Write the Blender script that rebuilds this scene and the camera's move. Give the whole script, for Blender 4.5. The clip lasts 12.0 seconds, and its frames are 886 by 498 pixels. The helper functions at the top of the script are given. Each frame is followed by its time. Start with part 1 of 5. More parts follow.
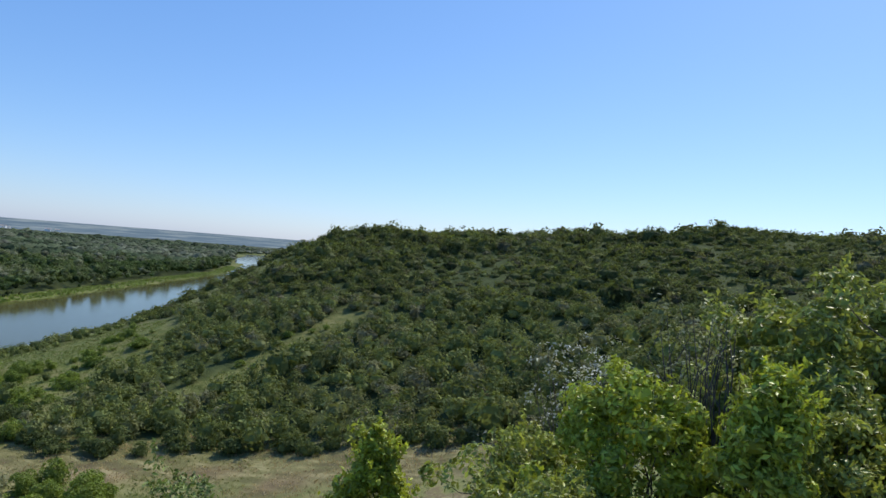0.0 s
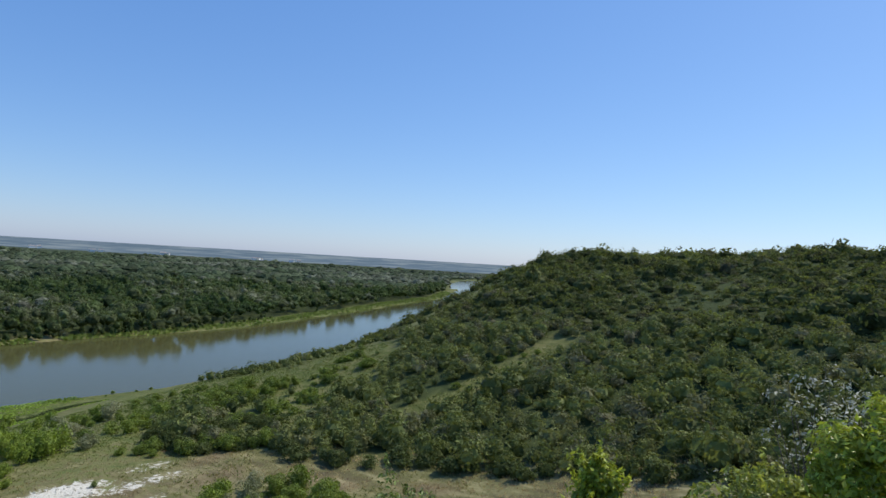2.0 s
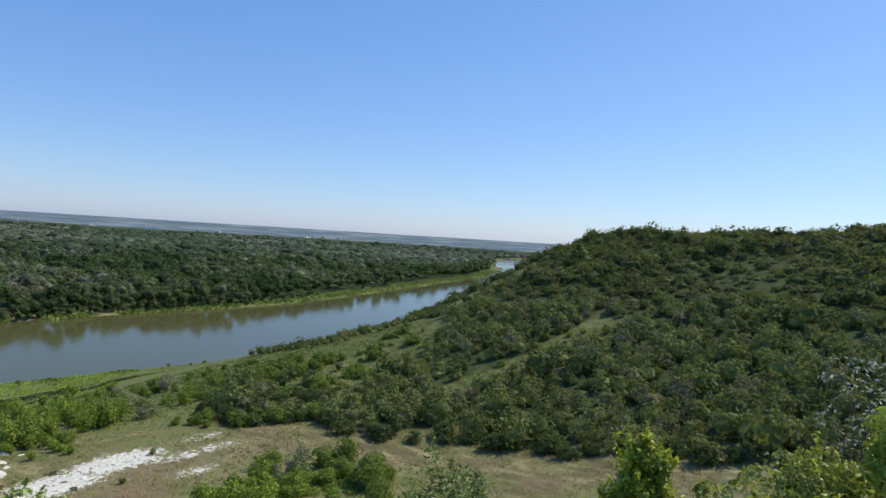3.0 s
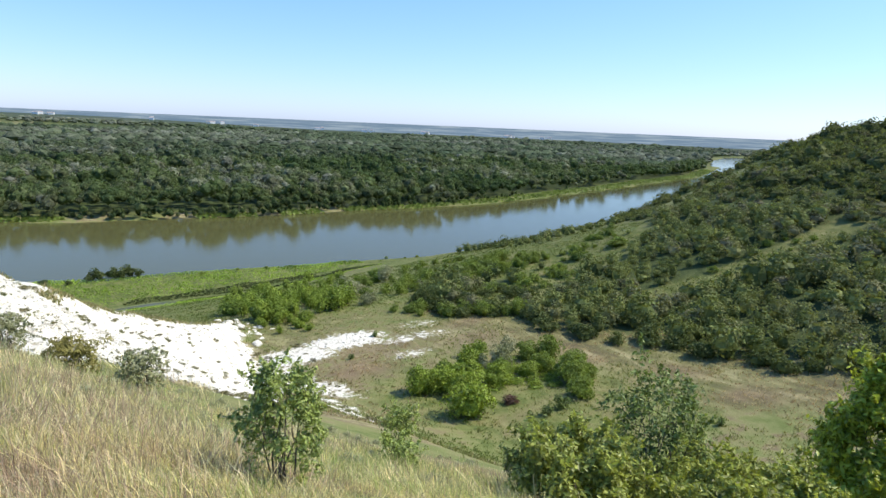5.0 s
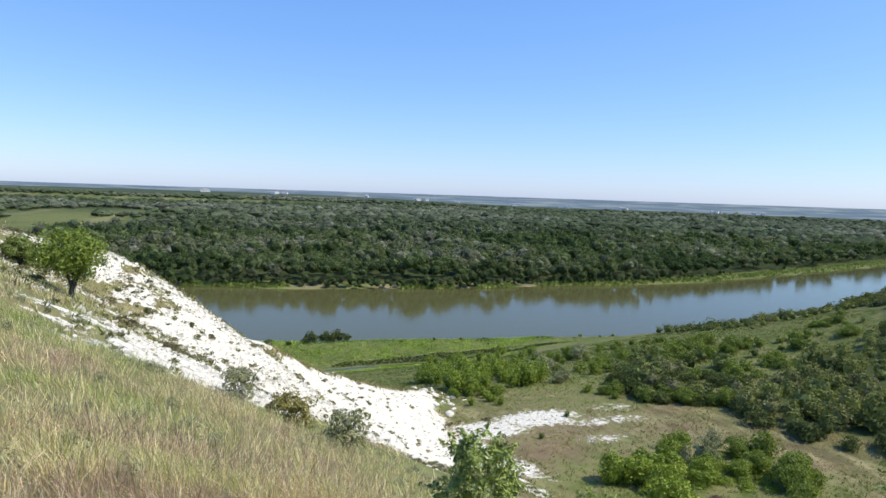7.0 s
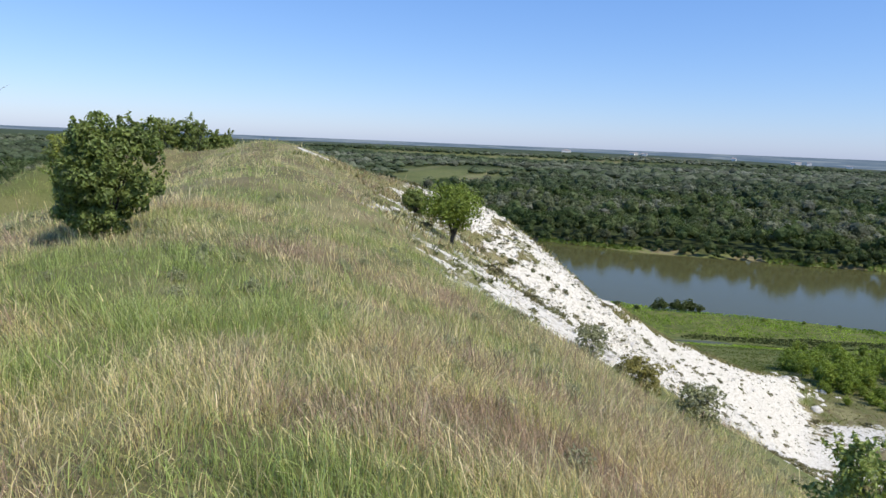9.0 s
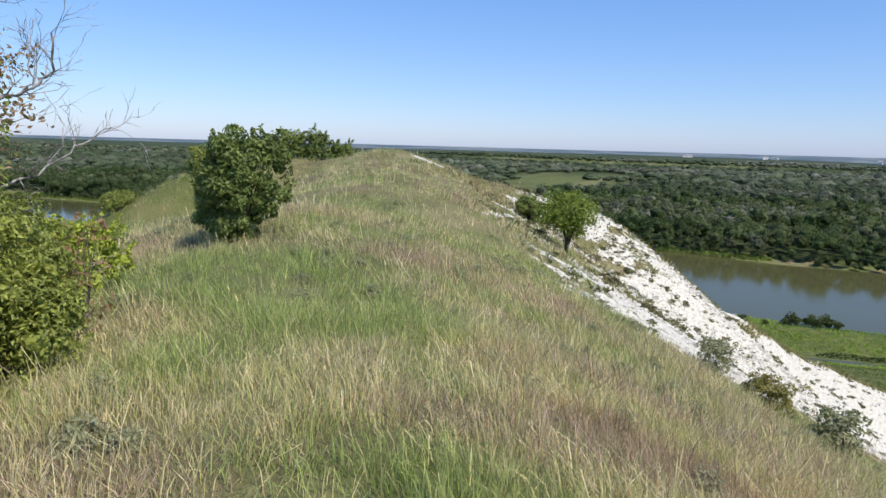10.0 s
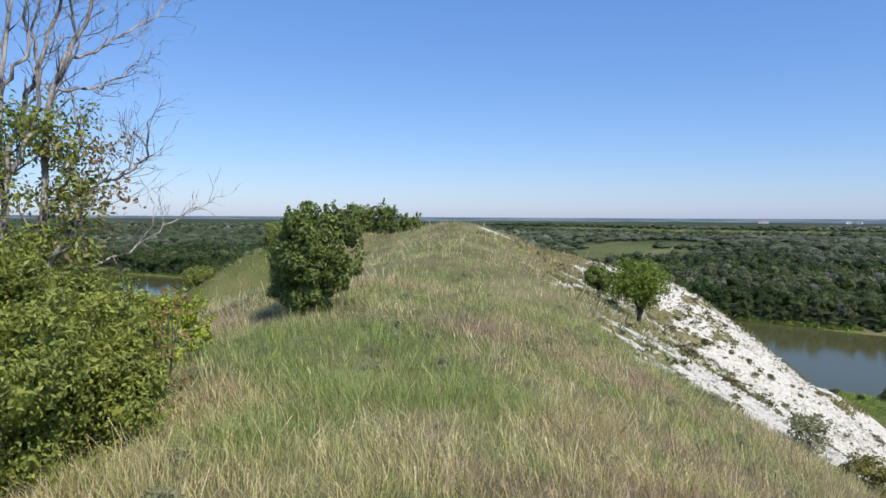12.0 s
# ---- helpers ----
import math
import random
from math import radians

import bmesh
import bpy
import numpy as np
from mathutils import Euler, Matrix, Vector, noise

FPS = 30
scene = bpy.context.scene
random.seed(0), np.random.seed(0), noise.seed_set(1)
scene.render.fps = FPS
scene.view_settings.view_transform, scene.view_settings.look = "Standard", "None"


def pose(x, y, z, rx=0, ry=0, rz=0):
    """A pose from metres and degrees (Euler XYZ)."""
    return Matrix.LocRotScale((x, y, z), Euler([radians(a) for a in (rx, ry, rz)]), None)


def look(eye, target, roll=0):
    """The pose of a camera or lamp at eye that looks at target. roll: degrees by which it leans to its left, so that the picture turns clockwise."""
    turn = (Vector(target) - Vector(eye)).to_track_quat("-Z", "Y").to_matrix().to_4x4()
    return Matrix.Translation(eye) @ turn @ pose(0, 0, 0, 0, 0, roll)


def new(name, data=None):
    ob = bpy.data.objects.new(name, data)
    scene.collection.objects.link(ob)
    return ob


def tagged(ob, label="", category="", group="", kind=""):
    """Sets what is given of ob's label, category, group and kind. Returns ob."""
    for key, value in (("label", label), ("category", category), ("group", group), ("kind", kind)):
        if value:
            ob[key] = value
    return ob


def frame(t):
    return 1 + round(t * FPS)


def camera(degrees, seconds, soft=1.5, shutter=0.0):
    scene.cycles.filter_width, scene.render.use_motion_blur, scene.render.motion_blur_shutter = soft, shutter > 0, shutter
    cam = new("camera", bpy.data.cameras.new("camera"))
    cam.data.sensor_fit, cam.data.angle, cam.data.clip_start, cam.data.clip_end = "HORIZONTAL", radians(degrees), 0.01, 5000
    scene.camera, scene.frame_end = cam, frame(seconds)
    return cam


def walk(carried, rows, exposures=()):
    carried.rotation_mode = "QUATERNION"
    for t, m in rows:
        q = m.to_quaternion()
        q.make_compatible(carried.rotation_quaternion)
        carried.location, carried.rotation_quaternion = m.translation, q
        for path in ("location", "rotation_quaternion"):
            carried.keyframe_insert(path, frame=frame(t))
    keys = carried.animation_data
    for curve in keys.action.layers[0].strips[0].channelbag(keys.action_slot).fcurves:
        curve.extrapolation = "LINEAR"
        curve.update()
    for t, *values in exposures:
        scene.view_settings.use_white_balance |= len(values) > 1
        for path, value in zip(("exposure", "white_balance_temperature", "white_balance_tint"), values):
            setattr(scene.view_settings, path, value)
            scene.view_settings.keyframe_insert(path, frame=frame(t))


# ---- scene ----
# Camera: a person turning on the spot on a chalk knoll; the lens swings 0.3 m before the body's axis.
EYE = 55.0          # the eye above the river, metres
TURN = [            # seconds, yaw, pitch, roll
    (0.0, -74.99, 0.25, -4.49),
    (0.5, -68.89, 0.57, -4.35),
    (1.0, -62.07, 2.47, -3.95),
    (1.5, -59.50, 1.89, -3.61),
    (2.0, -56.95, 1.12, -3.40),
    (2.5, -53.52, 0.06, -3.20),
    (2.7, -53.18, -0.38, -3.32),
    (4.3, -47.58, -6.33, -3.29),
    (4.5, -43.70, -7.70, -3.20),
    (5.0, -35.62, -10.56, -2.42),
    (5.5, -30.83, -10.04, -2.31),
    (6.0, -28.96, -8.30, -2.35),
    (6.5, -25.28, -6.51, -2.04),
    (7.0, -18.82, -4.70, -1.93),
    (7.2, -15.31, -4.90, -2.09),
    (8.8, 7.59, -7.94, -2.69),
    (9.0, 11.40, -9.18, -2.37),
    (9.5, 16.06, -10.65, -2.18),
    (10.0, 21.08, -8.92, -1.59),
    (10.5, 25.44, -5.47, -0.53),
    (11.0, 27.22, -3.94, 0.06),
    (11.5, 25.70, -3.18, 0.04),
    (12.0, 26.77, -2.83, -0.34),
]
cam = camera(67.7, 12.0)
walk(cam, [(t, pose(-0.3 * math.sin(radians(y)) - 0.1, 0.3 * math.cos(radians(y)) - 0.15, EYE, 90 + p, r, y)) for t, y, p, r in TURN],
     exposures=[(0.0, 0.08, 7000, 6), (2.5, -0.10, 7000, 7), (4.4, 0.50, 7050, 7), (6.0, 0.52, 7050, 7), (7.2, 0.23, 6950, 9), (8.8, 0.06, 6870, 11), (10.5, 0.05, 6870, 11), (12.0, -0.05, 6830, 11)])

# Daylight: high summer sun from upstream, clear sky.
SUN_TURN, SUN_HEIGHT = 115.0, 50.0      # degrees clockwise from +Y, and above the horizon
world = bpy.data.worlds.new("sky")
scene.world = world
world.use_nodes = True
wn, wl = world.node_tree.nodes, world.node_tree.links
sky = wn.new("ShaderNodeTexSky")
sky.sky_type, sky.sun_disc = "NISHITA", False
sky.sun_elevation, sky.sun_rotation = radians(SUN_HEIGHT), radians(SUN_TURN)
sky.altitude, sky.air_density, sky.dust_density, sky.ozone_density = 100, 1.0, 0.4, 5.0
haze = wn.new("ShaderNodeMix")          # summer haze: an even pale blue veil over the clear sky
haze.data_type = "RGBA"
haze.inputs[0].default_value, haze.inputs[7].default_value = 0.333, (0.2, 2.0, 7.5, 1)
wl.new(sky.outputs[0], haze.inputs[6])
wl.new(haze.outputs[2], wn["Background"].inputs[0])
wn["Background"].inputs[1].default_value = 0.15
sun = new("sun", bpy.data.lights.new("sun", "SUN"))
sun.data.energy, sun.data.angle, sun.data.color = 4.2, radians(0.53), (1.0, 0.95, 0.87)
sx, sy, sz = (math.sin(radians(SUN_TURN)) * math.cos(radians(SUN_HEIGHT)), math.cos(radians(SUN_TURN)) * math.cos(radians(SUN_HEIGHT)),
              math.sin(radians(SUN_HEIGHT)))
sun.matrix_world = look((sx * 50, sy * 50, 60 + sz * 50), (0, 0, 60))

# ---- materials ----
def material(name):
    m = bpy.data.materials.new(name)
    m.use_nodes = True
    return m, m.node_tree.nodes, m.node_tree.links, m.node_tree.nodes["Principled BSDF"]


def ramp(nodes, stops):
    r = nodes.new("ShaderNodeValToRGB")
    e = r.color_ramp.elements
    e[0].position, e[0].color = stops[0][0], (*stops[0][1], 1)
    e[1].position, e[1].color = stops[-1][0], (*stops[-1][1], 1)
    for p, c in stops[1:-1]:
        e.new(p).color = (*c, 1)
    return r


def noise_node(nodes, links, scale, detail=4.0, rough=0.55, stretch=None):
    n = nodes.new("ShaderNodeTexNoise")
    n.inputs["Scale"].default_value, n.inputs["Detail"].default_value, n.inputs["Roughness"].default_value = scale, detail, rough
    g = nodes.new("ShaderNodeNewGeometry")
    if stretch:
        mp = nodes.new("ShaderNodeMapping")
        mp.inputs["Scale"].default_value = stretch
        links.new(g.outputs["Position"], mp.inputs[0])
        links.new(mp.outputs[0], n.inputs["Vector"])
    else:
        links.new(g.outputs["Position"], n.inputs["Vector"])
    return n


def mixed(nodes, links, fac, a, b, kind="MIX"):
    m = nodes.new("ShaderNodeMix")
    m.data_type, m.blend_type = "RGBA", kind
    for value, socket in ((fac, m.inputs[0]), (a, m.inputs[6]), (b, m.inputs[7])):
        if isinstance(value, bpy.types.NodeSocket):
            links.new(value, socket)
        elif isinstance(value, tuple):
            socket.default_value = (*value, 1)
        else:
            socket.default_value = value
    return m.outputs[2]


def calc(nodes, links, op, a, b=0.0, clamp=False):
    m = nodes.new("ShaderNodeMath")
    m.operation, m.use_clamp = op, clamp
    for value, socket in ((a, m.inputs[0]), (b, m.inputs[1])):
        if isinstance(value, bpy.types.NodeSocket):
            links.new(value, socket)
        else:
            socket.default_value = value
    return m.outputs[0]


def attribute(nodes, name):
    a = nodes.new("ShaderNodeAttribute")
    a.attribute_name = name
    return a.outputs["Fac"]


def foliage(name, stops, through_leaf=0.35, rough=0.55, shine=0.25, own=0.5, vary=0.7):
    """Leaves whose hue varies by tree ("tint", and the object's own random number) and by leaf."""
    m, n, l, b = material(name)
    info, geo = n.new("ShaderNodeObjectInfo"), n.new("ShaderNodeNewGeometry")
    f = calc(n, l, "ADD", attribute(n, "tint"), calc(n, l, "MULTIPLY", info.outputs["Random"], own))
    r = ramp(n, stops)
    l.new(f, r.inputs[0])
    v = calc(n, l, "MULTIPLY_ADD", geo.outputs["Random Per Island"], vary)
    v.node.inputs[2].default_value = 1.0 - 0.5 * vary
    col = mixed(n, l, 1.0, r.outputs[0], v, "MULTIPLY")
    l.new(col, b.inputs["Base Color"])
    b.inputs["Roughness"].default_value = rough
    b.inputs["Specular IOR Level"].default_value = shine
    tr = n.new("ShaderNodeBsdfTranslucent")
    l.new(mixed(n, l, 1.0, col, (1.22, 1.22, 0.75), "MULTIPLY"), tr.inputs[0])
    mx = n.new("ShaderNodeMixShader")
    mx.inputs[0].default_value = through_leaf
    l.new(b.outputs[0], mx.inputs[1])
    l.new(tr.outputs[0], mx.inputs[2])
    l.new(mx.outputs[0], n["Material Output"].inputs[0])
    return m


def bark(name, dark, pale):
    m, n, l, b = material(name)
    no = noise_node(n, l, 14.0, 5.0, 0.6, (1, 1, 0.3))
    r = ramp(n, [(0.4, dark), (0.62, pale)])
    l.new(no.outputs[0], r.inputs[0])
    l.new(r.outputs[0], b.inputs["Base Color"])
    b.inputs["Roughness"].default_value = 0.85
    bp = n.new("ShaderNodeBump")
    bp.inputs["Strength"].default_value, bp.inputs["Distance"].default_value = 0.5, 0.01
    l.new(no.outputs[0], bp.inputs["Height"])
    l.new(bp.outputs[0], b.inputs["Normal"])
    return m


def plain(name, stops, scale, rough=0.9, bump=0.0, stretch=None):
    m, n, l, b = material(name)
    no = noise_node(n, l, scale, 6.0, 0.6, stretch)
    r = ramp(n, stops)
    l.new(no.outputs[0], r.inputs[0])
    l.new(r.outputs[0], b.inputs["Base Color"])
    b.inputs["Roughness"].default_value = rough
    b.inputs["Specular IOR Level"].default_value = 0.2
    if bump:
        bp = n.new("ShaderNodeBump")
        bp.inputs["Strength"].default_value, bp.inputs["Distance"].default_value = 0.7, bump
        l.new(no.outputs[0], bp.inputs["Height"])
        l.new(bp.outputs[0], b.inputs["Normal"])
    return m


def canopy(name, stops):
    """Tree crowns seen from afar: hue by tree, leafy mottling and relief."""
    m, n, l, b = material(name)
    r = ramp(n, stops)
    l.new(attribute(n, "tint"), r.inputs[0])
    geo = n.new("ShaderNodeNewGeometry")
    leafy, clump = noise_node(n, l, 1.1, 3.0, 0.7), noise_node(n, l, 0.30, 2.0, 0.5)
    v = calc(n, l, "ADD", calc(n, l, "MULTIPLY", leafy.outputs[0], 1.2), calc(n, l, "MULTIPLY_ADD", clump.outputs[0], 1.2))
    v.node.inputs[1].links[0].from_node.inputs[2].default_value = -0.42
    v = calc(n, l, "MAXIMUM", calc(n, l, "ADD", v, calc(n, l, "MULTIPLY", calc(n, l, "SUBTRACT", geo.outputs["Random Per Island"], 0.5), 0.7)), 0.35)
    col = mixed(n, l, 1.0, r.outputs[0], v, "MULTIPLY")
    l.new(col, b.inputs["Base Color"])
    b.inputs["Roughness"].default_value = 0.8
    b.inputs["Specular IOR Level"].default_value = 0.1
    bp = n.new("ShaderNodeBump")
    bp.inputs["Strength"].default_value, bp.inputs["Distance"].default_value = 0.8, 0.9
    l.new(v, bp.inputs["Height"])
    l.new(bp.outputs[0], b.inputs["Normal"])
    tr = n.new("ShaderNodeBsdfTranslucent")
    l.new(mixed(n, l, 1.0, col, (1.15, 1.25, 0.65), "MULTIPLY"), tr.inputs[0])
    mx = n.new("ShaderNodeMixShader")
    mx.inputs[0].default_value = 0.42
    l.new(b.outputs[0], mx.inputs[1])
    l.new(tr.outputs[0], mx.inputs[2])
    l.new(mx.outputs[0], n["Material Output"].inputs[0])
    return m


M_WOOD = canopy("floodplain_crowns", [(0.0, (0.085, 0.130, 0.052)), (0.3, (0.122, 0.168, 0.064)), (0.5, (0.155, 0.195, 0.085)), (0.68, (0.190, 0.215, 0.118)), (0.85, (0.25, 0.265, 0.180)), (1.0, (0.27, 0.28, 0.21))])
# crowns farther off, paler and bluer: distance haze mixed into the leaf colour
M_HAZED_WOOD = canopy("hazed_far_crowns", [(0.0, (0.105, 0.145, 0.075)), (0.4, (0.140, 0.178, 0.098)), (0.7, (0.185, 0.212, 0.138)), (1.0, (0.25, 0.27, 0.20))])
M_HILL = foliage("hillside_leaves", [(0.0, (0.084, 0.110, 0.039)), (0.4, (0.135, 0.165, 0.057)), (0.7, (0.194, 0.222, 0.073)), (0.88, (0.198, 0.194, 0.114)), (1.0, (0.110, 0.130, 0.047))], 0.3, 0.6, 0.08, 0.2)
M_OAKS = canopy("hillside_crowns", [(0.0, (0.097, 0.120, 0.047)), (0.4, (0.145, 0.169, 0.063)), (0.7, (0.194, 0.217, 0.079)), (0.88, (0.203, 0.194, 0.119)), (1.0, (0.118, 0.136, 0.052))])
M_BUSH = foliage("bush_leaves", [(0.0, (0.201, 0.241, 0.063)), (0.5, (0.276, 0.310, 0.074)), (1.0, (0.345, 0.374, 0.086))], 0.34, 0.42, 0.3, 0.4, 1.0)
M_WILLOW = foliage("willow_leaves", [(0.0, (0.17, 0.235, 0.035)), (0.5, (0.23, 0.30, 0.042)), (1.0, (0.20, 0.26, 0.045))], 0.28)
M_DARKBUSH = foliage("dark_bush_leaves", [(0.0, (0.135, 0.185, 0.058)), (0.5, (0.18, 0.23, 0.066)), (1.0, (0.21, 0.255, 0.07))], 0.3, 0.45, 0.25, 0.5, 1.1)
M_LIGHT = foliage("shrub_leaves", [(0.0, (0.22, 0.28, 0.08)), (0.5, (0.29, 0.35, 0.10)), (1.0, (0.34, 0.39, 0.12))], 0.28, 0.4, 0.3, 0.4, 1.0)
M_THICKET = foliage("thicket_leaves", [(0.0, (0.145, 0.20, 0.038)), (0.5, (0.195, 0.255, 0.045)), (1.0, (0.165, 0.22, 0.045))], 0.34)
M_SILVER = foliage("silver_leaves", [(0.0, (0.34, 0.35, 0.29)), (0.5, (0.46, 0.47, 0.41)), (1.0, (0.22, 0.24, 0.16))], 0.2)
M_RUST = foliage("withered_leaves", [(0.0, (0.27, 0.16, 0.085)), (0.5, (0.34, 0.22, 0.12)), (1.0, (0.22, 0.15, 0.08))], 0.3)
M_OLIVE = foliage("olive_leaves", [(0.0, (0.20, 0.18, 0.055)), (0.5, (0.26, 0.235, 0.07)), (1.0, (0.22, 0.21, 0.06))], 0.25)
M_REDBUSH = foliage("reddish_leaves", [(0.0, (0.12, 0.07, 0.05)), (1.0, (0.16, 0.09, 0.07))], 0.3)
M_SAGE = foliage("sage_leaves", [(0.0, (0.213, 0.230, 0.118)), (0.5, (0.291, 0.297, 0.168)), (1.0, (0.246, 0.269, 0.134))], 0.25)
M_GRASS = foliage("grass_blades", [(0.0, (0.32, 0.39, 0.12)), (0.12, (0.40, 0.45, 0.23)), (0.22, (0.47, 0.46, 0.20)), (0.4, (0.62, 0.54, 0.29)), (0.6, (0.71, 0.605, 0.345)), (0.78, (0.78, 0.69, 0.46)), (0.9, (0.50, 0.36, 0.27)), (1.0, (0.40, 0.29, 0.22))], 0.4, 0.55, 0.2, 0.0, 1.1)
M_COARSE = foliage("coarse_grass", [(0.0, (0.135, 0.175, 0.05)), (0.35, (0.22, 0.235, 0.09)), (0.6, (0.33, 0.28, 0.15)), (0.8, (0.34, 0.235, 0.16)), (1.0, (0.48, 0.40, 0.25))], 0.35, 0.7, 0.1, 0.0)
M_YOUNG = foliage("young_leaves", [(0.0, (0.27, 0.325, 0.05)), (0.5, (0.34, 0.39, 0.055)), (1.0, (0.39, 0.42, 0.065))], 0.3, 0.4, 0.3, 0.4, 1.0)
M_MARSH = foliage("reed_blades", [(0.0, (0.15, 0.23, 0.035)), (0.5, (0.27, 0.40, 0.05)), (1.0, (0.33, 0.44, 0.07))], 0.3, 0.6, 0.15, 0.0)
M_BARK = bark("grey_bark", (0.05, 0.042, 0.034), (0.14, 0.12, 0.10))
M_DEAD = bark("bleached_dead_wood", (0.055, 0.046, 0.042), (0.50, 0.46, 0.44))
M_CHALK = plain("chalk_stone", [(0.25, (0.44, 0.40, 0.32)), (0.5, (0.64, 0.61, 0.53)), (0.8, (0.74, 0.72, 0.64))], 3.0, 0.95, 0.03)
M_WALL = plain("whitewashed_wall", [(0.3, (0.75, 0.74, 0.70)), (0.7, (0.82, 0.81, 0.78))], 0.2)
M_ROOF = plain("grey_roof", [(0.3, (0.25, 0.24, 0.24)), (0.7, (0.36, 0.33, 0.32))], 0.2)

# ---- the land's shape: X along the river (downstream view), Y across it, Z above the water ----
rng = np.random.default_rng(7)
_tab = rng.random((64, 64))


def lattice(x, y, size):
    """Smooth value noise, -1 to 1, with cells of that size in metres."""
    x, y = np.asarray(x, float) / size, np.asarray(y, float) / size
    i, j = np.floor(x).astype(int), np.floor(y).astype(int)
    fx, fy = x - i, y - j
    fx, fy = fx * fx * (3 - 2 * fx), fy * fy * (3 - 2 * fy)
    g = lambda a, b: _tab[a % 64, b % 64]
    top = g(i, j) * (1 - fx) + g(i + 1, j) * fx
    low = g(i, j + 1) * (1 - fx) + g(i + 1, j + 1) * fx
    return (top * (1 - fy) + low * fy) * 2 - 1


def rough_noise(x, y, size, octaves=3):
    return sum(lattice(x + 37.1 * k, y - 11.7 * k, size / 2 ** k) / 2 ** k for k in range(octaves)) / (2 - 2 ** (1 - octaves))


def smax(a, b, k):
    return 0.5 * (a + b + np.sqrt((a - b) ** 2 + k * k))


def step(lo, hi, v):
    t = np.clip((v - lo) / (hi - lo), 0, 1)
    return t * t * (3 - 2 * t)


def ridge(x, y, crest, slope, soft, k=1.0):
    """Land that falls to both sides of a crest line at that slope, with a rounded back."""
    out = None
    for (ax, ay, az), (bx, by, bz) in zip(crest, crest[1:]):
        t = np.clip(((x - ax) * (bx - ax) + (y - ay) * (by - ay)) / ((bx - ax) ** 2 + (by - ay) ** 2), 0, 1)
        d = np.hypot(x - ax - t * (bx - ax), y - ay - t * (by - ay))
        z = az + t * (bz - az) - slope * (np.sqrt(d * d + soft * soft) - soft)
        out = z if out is None else smax(out, z, k)
    return out


FAR_X = (-3000, -1500, -900, -507, -430, -20, 60, 180, 270, 350, 495, 660, 820, 1040, 1671, 1900, 3000, 5000)
FAR_Y = (1400, 640, 470, 411, 408, 386, 366, 362, 368, 382, 427, 483, 536, 648, 1046, 1085, 1150, 1200)
NEAR_X = (-3000, -1500, -900, -368, 0, 27, 100, 200, 245, 400, 600, 820, 1100, 1700, 3000, 5000)
NEAR_Y = (1150, 430, 350, 318, 243, 239, 231, 226, 232, 275, 345, 410, 520, 880, 960, 1000)
KNOLL = ((120, -170, 74), (40, -60, 60), (8, -14, 53.9), (-2.5, 2, 53.15), (-10.5, 20, 53.2), (-20, 40, 54.1), (-25, 51, 53.2))
SHOULDER = ((-20, 40, 54.1), (-27, 40, 53.7), (-26.2, 31, 53.45), (-27.9, 29, 52.25), (-30.3, 26.3, 50.1), (-22, 21.5, 51.4), (-12, 13.5, 52.6), (-6, 5, 52.5))
NOSE = ((-19, 42, 53.6), (-13, 46, 51.6), (-7.8, 49.5, 50.0), (-5.6, 52.2, 46.4), (-2, 57, 43.4), (3.6, 65, 40.0), (13, 79, 32.9), (34, 105, 21.0), (40, 116, 14.0))
HILL = ((120, -170, 74), (210, -160, 72), (255, -88, 67.5), (267, -40, 66.8), (269, 23, 62.5), (275, 92, 59.3), (285, 150, 55))
BROW_X, BROW_Y, BROW_Z = (30, 93, 120, 145, 173, 212, 266, 330), (110, 116, 119, 122, 127, 132, 138, 150), (20, 22, 24.5, 27.5, 30.8, 38, 54, 62)


def far_shore(x):
    return np.interp(x, FAR_X, FAR_Y) + 3.0 * lattice(x, 0 * x, 40) + 1.2 * lattice(x, 0 * x + 90, 9)


def near_shore(x):
    return np.interp(x, NEAR_X, NEAR_Y) + 2.5 * lattice(x, 0 * x + 50, 33)


def knoll_at(x, y):
    """The grassy knoll, gentler where its flank turns into the ravine."""
    return ridge(x, y, KNOLL, np.interp(x + 0.3 * (20 - y), (0, 6, 12, 16), (0.71, 0.67, 0.625, 0.60)), 4.8, 0.6)


